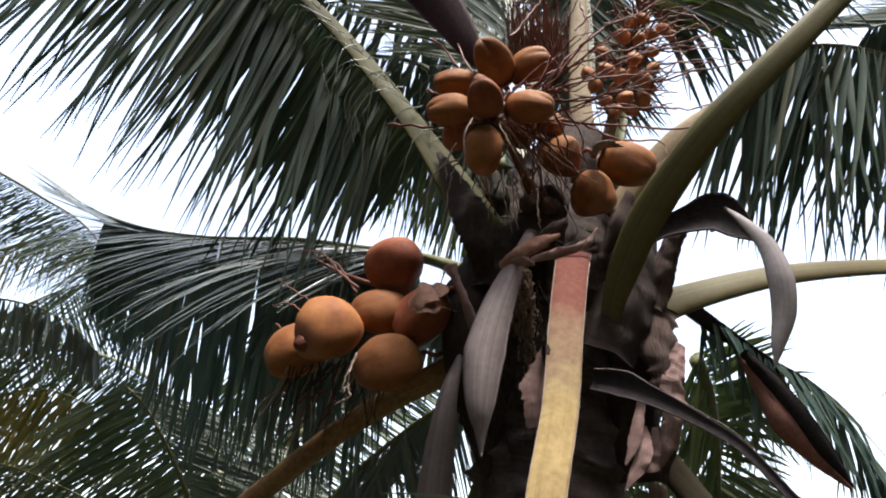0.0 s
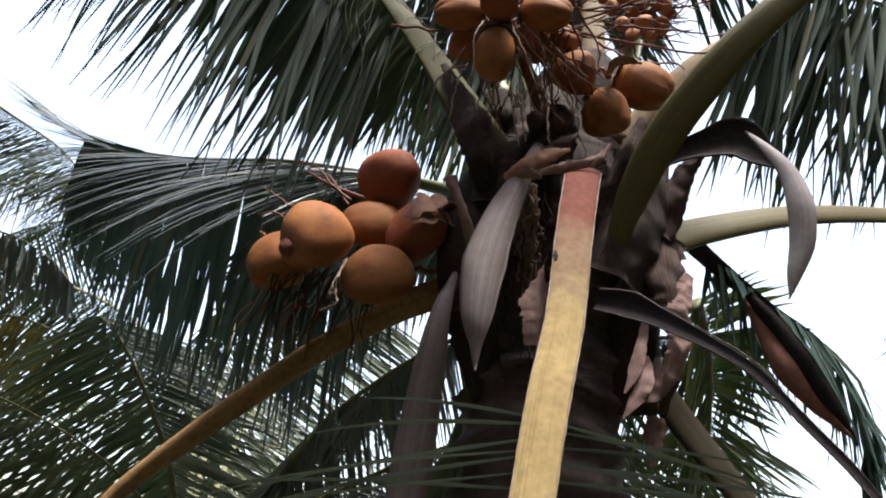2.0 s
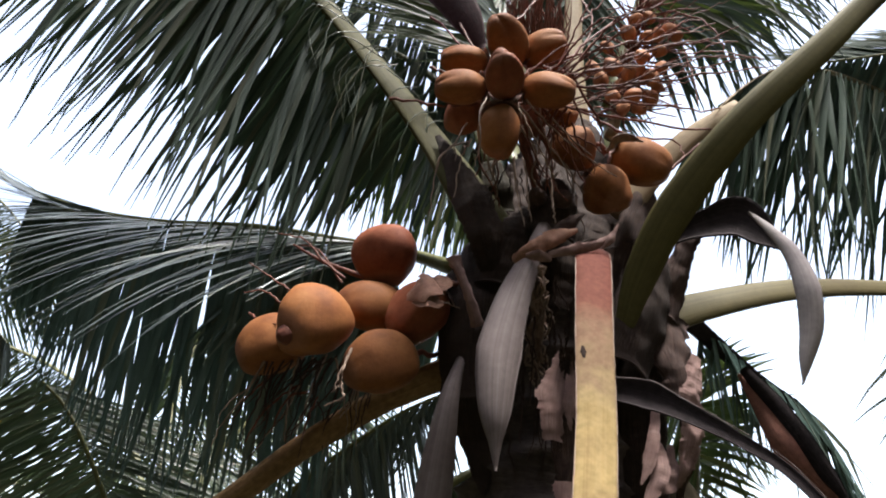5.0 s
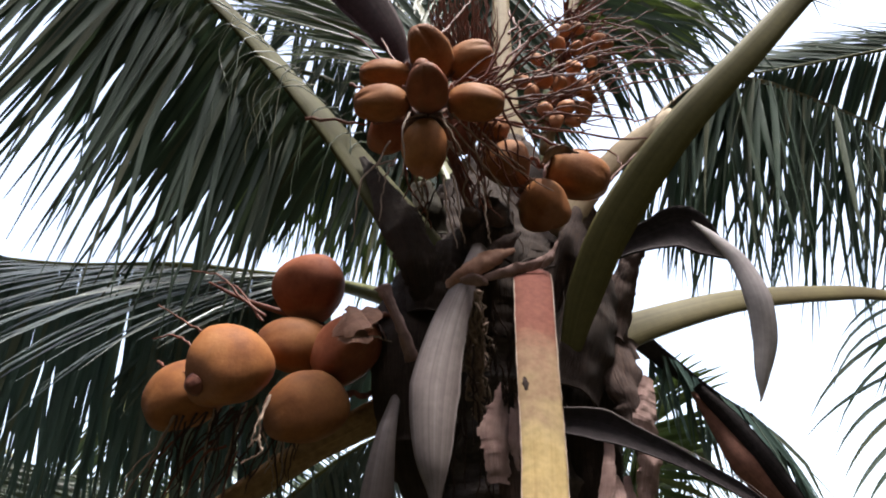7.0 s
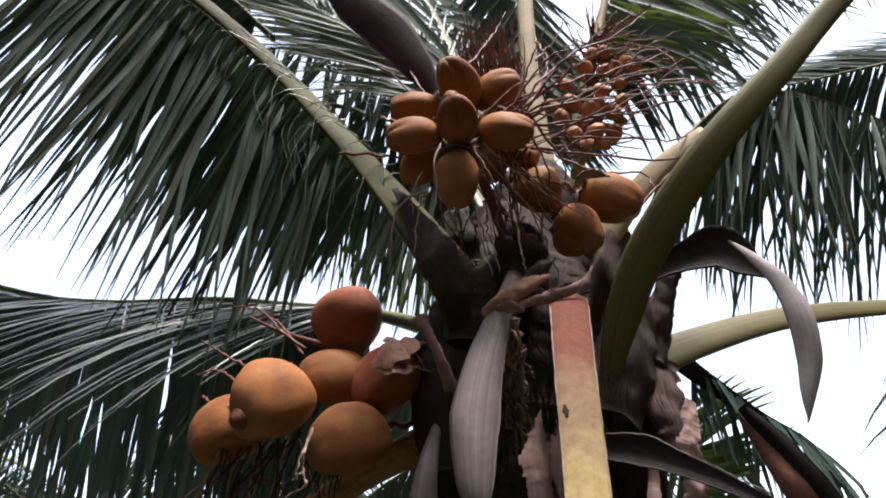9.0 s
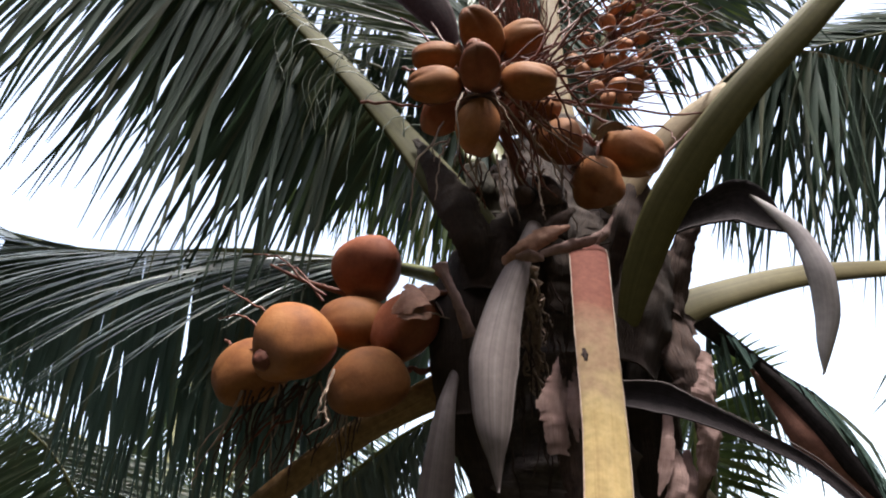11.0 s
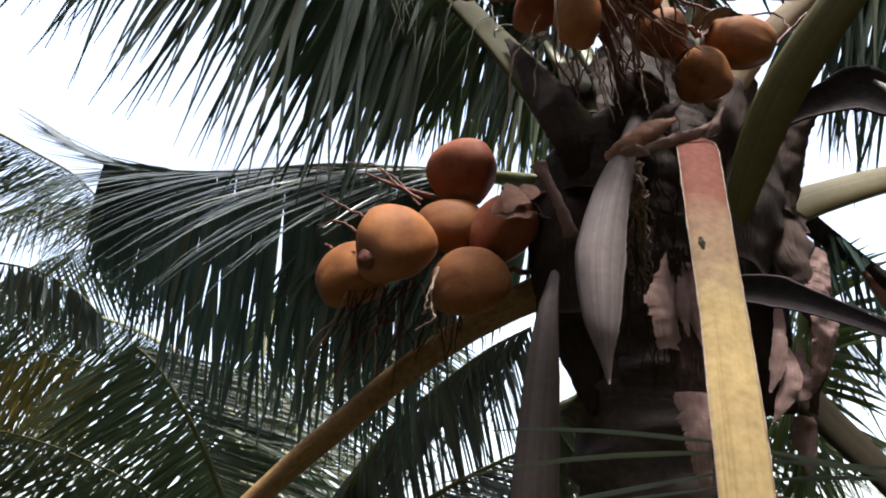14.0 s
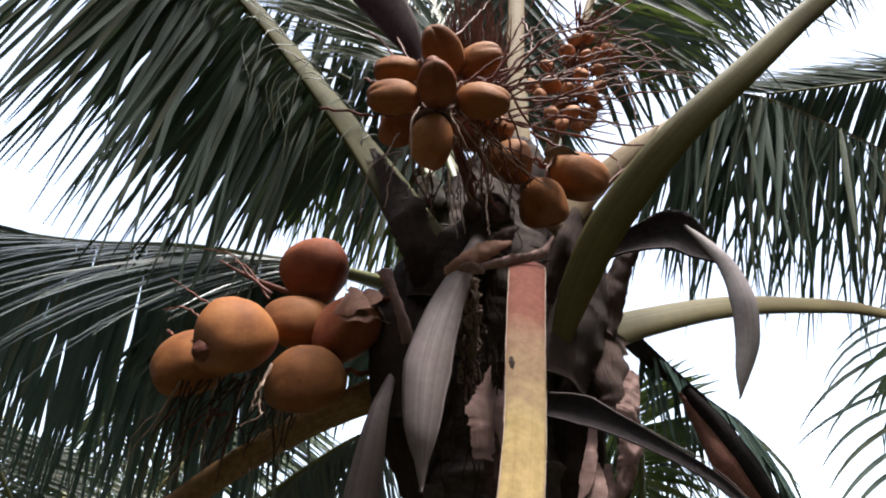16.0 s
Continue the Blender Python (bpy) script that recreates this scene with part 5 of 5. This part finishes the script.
# ---------------------------------------------------------------- palms behind
def far_palm(base, crown, count, length, seed, leaf, label, tilt=(0.9, -0.5), blades=60, blade=0.032):
    rng = random.Random(seed)
    p = thing("coconut_palm", base, label, "palm tree", "palms behind")
    c = Vector(crown)
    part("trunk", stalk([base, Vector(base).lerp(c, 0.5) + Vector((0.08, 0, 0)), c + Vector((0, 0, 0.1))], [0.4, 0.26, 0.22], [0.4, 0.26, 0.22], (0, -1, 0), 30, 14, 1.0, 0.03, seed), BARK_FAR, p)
    for i in range(count):
        az = 2.4 * i + rng.uniform(-0.25, 0.25)
        rise = tilt[0] + (tilt[1] - tilt[0]) * (i / max(1, count - 1)) + rng.uniform(-0.12, 0.12)
        ln = length * rng.uniform(0.85, 1.1)
        out = Vector((math.cos(az), math.sin(az), 0))
        pts, q, e = [c + out * 0.08], c + out * 0.08, rise
        for k in range(6):
            q = q + (out * math.cos(e) + UP * math.sin(e)) * ln / 6
            e -= 0.12 + 0.09 * k
            pts.append(q)
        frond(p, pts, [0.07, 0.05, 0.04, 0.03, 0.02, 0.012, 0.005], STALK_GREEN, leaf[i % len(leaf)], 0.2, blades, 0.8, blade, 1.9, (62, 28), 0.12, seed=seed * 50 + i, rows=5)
    return p


SKY_UP = Vector((0.0, -0.41, 0.91))


def veil(p, points, leaf, seed, near, far, length, n, blade, thick=0.03, droop=0.3, spread=0.06, nz=0.4):
    """A frond of a palm behind whose blades hang in two rows: each row's slant as (sideways, downwards)."""
    k = len(points)
    lead = {g: tuple(Vector((v[0], 0, 0)) - SKY_UP * v[1]) for g, v in ((-1, near), (1, far))}
    frond(p, points, [thick * (1 - i / k) + 0.006 for i in range(k)], STALK_GREEN, leaf, 0.05, int(n * 1.25), length, blade, droop, seed=seed, rows=6, lead=lead, spread=spread, kink=0.05, nz=nz)


p2 = far_palm((-1.2, 3.4, 0), (-0.908, 3.400, 1.479), 6, 2.2, 5, [LEAF_FAR], "coconut palm with dense drooping green fronds", (0.1, -0.5))
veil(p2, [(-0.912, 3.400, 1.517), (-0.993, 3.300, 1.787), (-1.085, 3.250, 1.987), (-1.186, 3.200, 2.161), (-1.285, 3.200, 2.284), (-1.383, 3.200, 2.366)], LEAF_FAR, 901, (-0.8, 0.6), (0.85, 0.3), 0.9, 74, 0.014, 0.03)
veil(p2, [(-0.890, 3.400, 1.516), (-0.517, 3.100, 1.803), (-0.376, 3.050, 1.984), (-0.192, 3.000, 2.137), (-0.007, 3.000, 2.274), (0.157, 3.000, 2.360)], LEAF_PAINTED_SHEEN, 902, (0.1, 1), (-0.5, 0.8), 0.6, 115, 0.012)
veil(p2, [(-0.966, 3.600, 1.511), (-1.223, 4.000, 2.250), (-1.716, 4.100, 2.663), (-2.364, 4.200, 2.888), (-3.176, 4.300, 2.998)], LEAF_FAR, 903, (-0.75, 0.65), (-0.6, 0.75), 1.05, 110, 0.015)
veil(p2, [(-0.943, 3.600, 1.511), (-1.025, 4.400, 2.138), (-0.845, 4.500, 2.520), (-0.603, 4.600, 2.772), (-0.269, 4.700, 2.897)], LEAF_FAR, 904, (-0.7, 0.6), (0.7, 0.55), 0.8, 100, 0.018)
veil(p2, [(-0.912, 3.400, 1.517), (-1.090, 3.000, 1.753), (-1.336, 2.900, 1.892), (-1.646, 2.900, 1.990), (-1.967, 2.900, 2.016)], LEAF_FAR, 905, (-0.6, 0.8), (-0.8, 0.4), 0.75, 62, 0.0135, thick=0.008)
veil(p2, [(-0.890, 3.400, 1.516), (-0.387, 3.000, 1.688), (-0.049, 2.900, 1.848), (0.232, 2.900, 1.948), (0.487, 2.900, 1.942)], LEAF_PAINTED_SHEEN, 906, (0.3, 0.9), (0.75, 0.3), 0.5, 95, 0.0105)
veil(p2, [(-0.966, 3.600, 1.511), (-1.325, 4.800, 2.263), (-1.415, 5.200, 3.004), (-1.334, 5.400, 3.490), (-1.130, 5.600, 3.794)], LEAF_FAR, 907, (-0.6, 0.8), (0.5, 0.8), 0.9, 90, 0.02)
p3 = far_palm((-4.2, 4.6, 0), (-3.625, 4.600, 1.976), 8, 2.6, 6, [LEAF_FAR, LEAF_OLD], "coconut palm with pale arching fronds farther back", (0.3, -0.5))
veil(p3, [(-3.632, 4.600, 2.097), (-3.162, 4.200, 2.963), (-2.731, 4.000, 3.060), (-2.379, 3.950, 3.012), (-2.082, 3.900, 2.873), (-1.914, 3.900, 2.731)], LEAF_PAINTED_SHEEN, 911, (-0.35, 0.95), (-0.1, 1), 0.4, 42, 0.026, thick=0.02, nz=1.4)
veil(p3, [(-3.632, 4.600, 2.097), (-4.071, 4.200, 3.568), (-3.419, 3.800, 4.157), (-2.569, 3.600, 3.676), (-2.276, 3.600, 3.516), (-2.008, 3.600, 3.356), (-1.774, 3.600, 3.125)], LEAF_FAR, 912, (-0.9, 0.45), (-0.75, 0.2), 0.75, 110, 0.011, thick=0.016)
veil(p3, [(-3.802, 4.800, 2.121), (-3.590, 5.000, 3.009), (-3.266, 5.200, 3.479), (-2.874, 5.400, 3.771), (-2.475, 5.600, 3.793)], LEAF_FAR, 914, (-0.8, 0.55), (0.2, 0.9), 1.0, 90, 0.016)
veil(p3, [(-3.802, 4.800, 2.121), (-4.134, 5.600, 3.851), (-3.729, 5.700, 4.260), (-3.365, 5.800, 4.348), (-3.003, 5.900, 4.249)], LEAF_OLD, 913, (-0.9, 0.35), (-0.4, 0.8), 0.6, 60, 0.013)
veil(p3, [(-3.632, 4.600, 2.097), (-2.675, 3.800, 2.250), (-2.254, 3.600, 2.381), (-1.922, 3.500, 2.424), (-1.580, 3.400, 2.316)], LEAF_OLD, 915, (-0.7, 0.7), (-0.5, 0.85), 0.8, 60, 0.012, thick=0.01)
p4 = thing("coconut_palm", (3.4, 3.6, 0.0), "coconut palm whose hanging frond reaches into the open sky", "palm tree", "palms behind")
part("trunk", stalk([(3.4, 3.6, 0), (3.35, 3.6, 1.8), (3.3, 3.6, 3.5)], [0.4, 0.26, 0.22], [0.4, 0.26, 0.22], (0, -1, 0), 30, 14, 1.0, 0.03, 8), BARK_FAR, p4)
frond(p4, [(3.3, 3.6, 3.5), (2.6, 2.9, 3.2), (2.000, 2.360, 2.825), (1.778, 2.300, 2.566), (1.621, 2.260, 2.313), (1.488, 2.220, 2.059)], [0.06, 0.045, 0.03, 0.02, 0.012, 0.006], STALK_DULL_SHADE, LEAF, 0.5, 11, 0.5, 0.013, 1.9, seed=921, sides=(1,), lead={1: (-0.8, -0.1, -0.3)}, spread=0.1, kink=0.0, nz=0.8)
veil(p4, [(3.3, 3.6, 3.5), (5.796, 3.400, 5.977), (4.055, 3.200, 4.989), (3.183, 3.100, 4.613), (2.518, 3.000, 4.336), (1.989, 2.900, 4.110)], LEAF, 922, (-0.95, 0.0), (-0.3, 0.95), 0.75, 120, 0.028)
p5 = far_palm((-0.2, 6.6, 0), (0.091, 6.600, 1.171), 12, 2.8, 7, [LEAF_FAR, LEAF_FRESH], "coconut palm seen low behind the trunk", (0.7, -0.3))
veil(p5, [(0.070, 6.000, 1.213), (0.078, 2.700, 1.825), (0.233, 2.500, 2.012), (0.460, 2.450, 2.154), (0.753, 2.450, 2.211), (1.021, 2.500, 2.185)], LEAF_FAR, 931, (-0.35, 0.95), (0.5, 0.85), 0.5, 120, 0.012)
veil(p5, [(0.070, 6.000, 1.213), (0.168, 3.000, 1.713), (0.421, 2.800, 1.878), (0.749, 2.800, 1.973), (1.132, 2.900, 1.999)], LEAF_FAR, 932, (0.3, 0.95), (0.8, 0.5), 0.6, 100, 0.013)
# unseen leaf wall, added beside and behind the camera to cut low sky light
wood = random.Random(5)
clumps = []
for i in range(40000):
    az = wood.uniform(radians(138), radians(397))
    rad = wood.uniform(8.5, 11.0)
    base = Vector((math.cos(az) * rad, math.sin(az) * rad, wood.uniform(0.0, 11.5)))
    way = Vector((wood.gauss(0, 1), wood.gauss(0, 1), wood.gauss(0.2, 0.7)))
    clumps.append(leaflet(base, way, (0, 0, 1), wood.uniform(0.8, 1.4), wood.uniform(0.3, 0.55), 1.0, wood, 4, 0.2))
tagged(part("woods", join(clumps), LEAF_BLOCKER, None), "unseen ring of dark leaves added to block low sky light", "woods", kind="stuff")
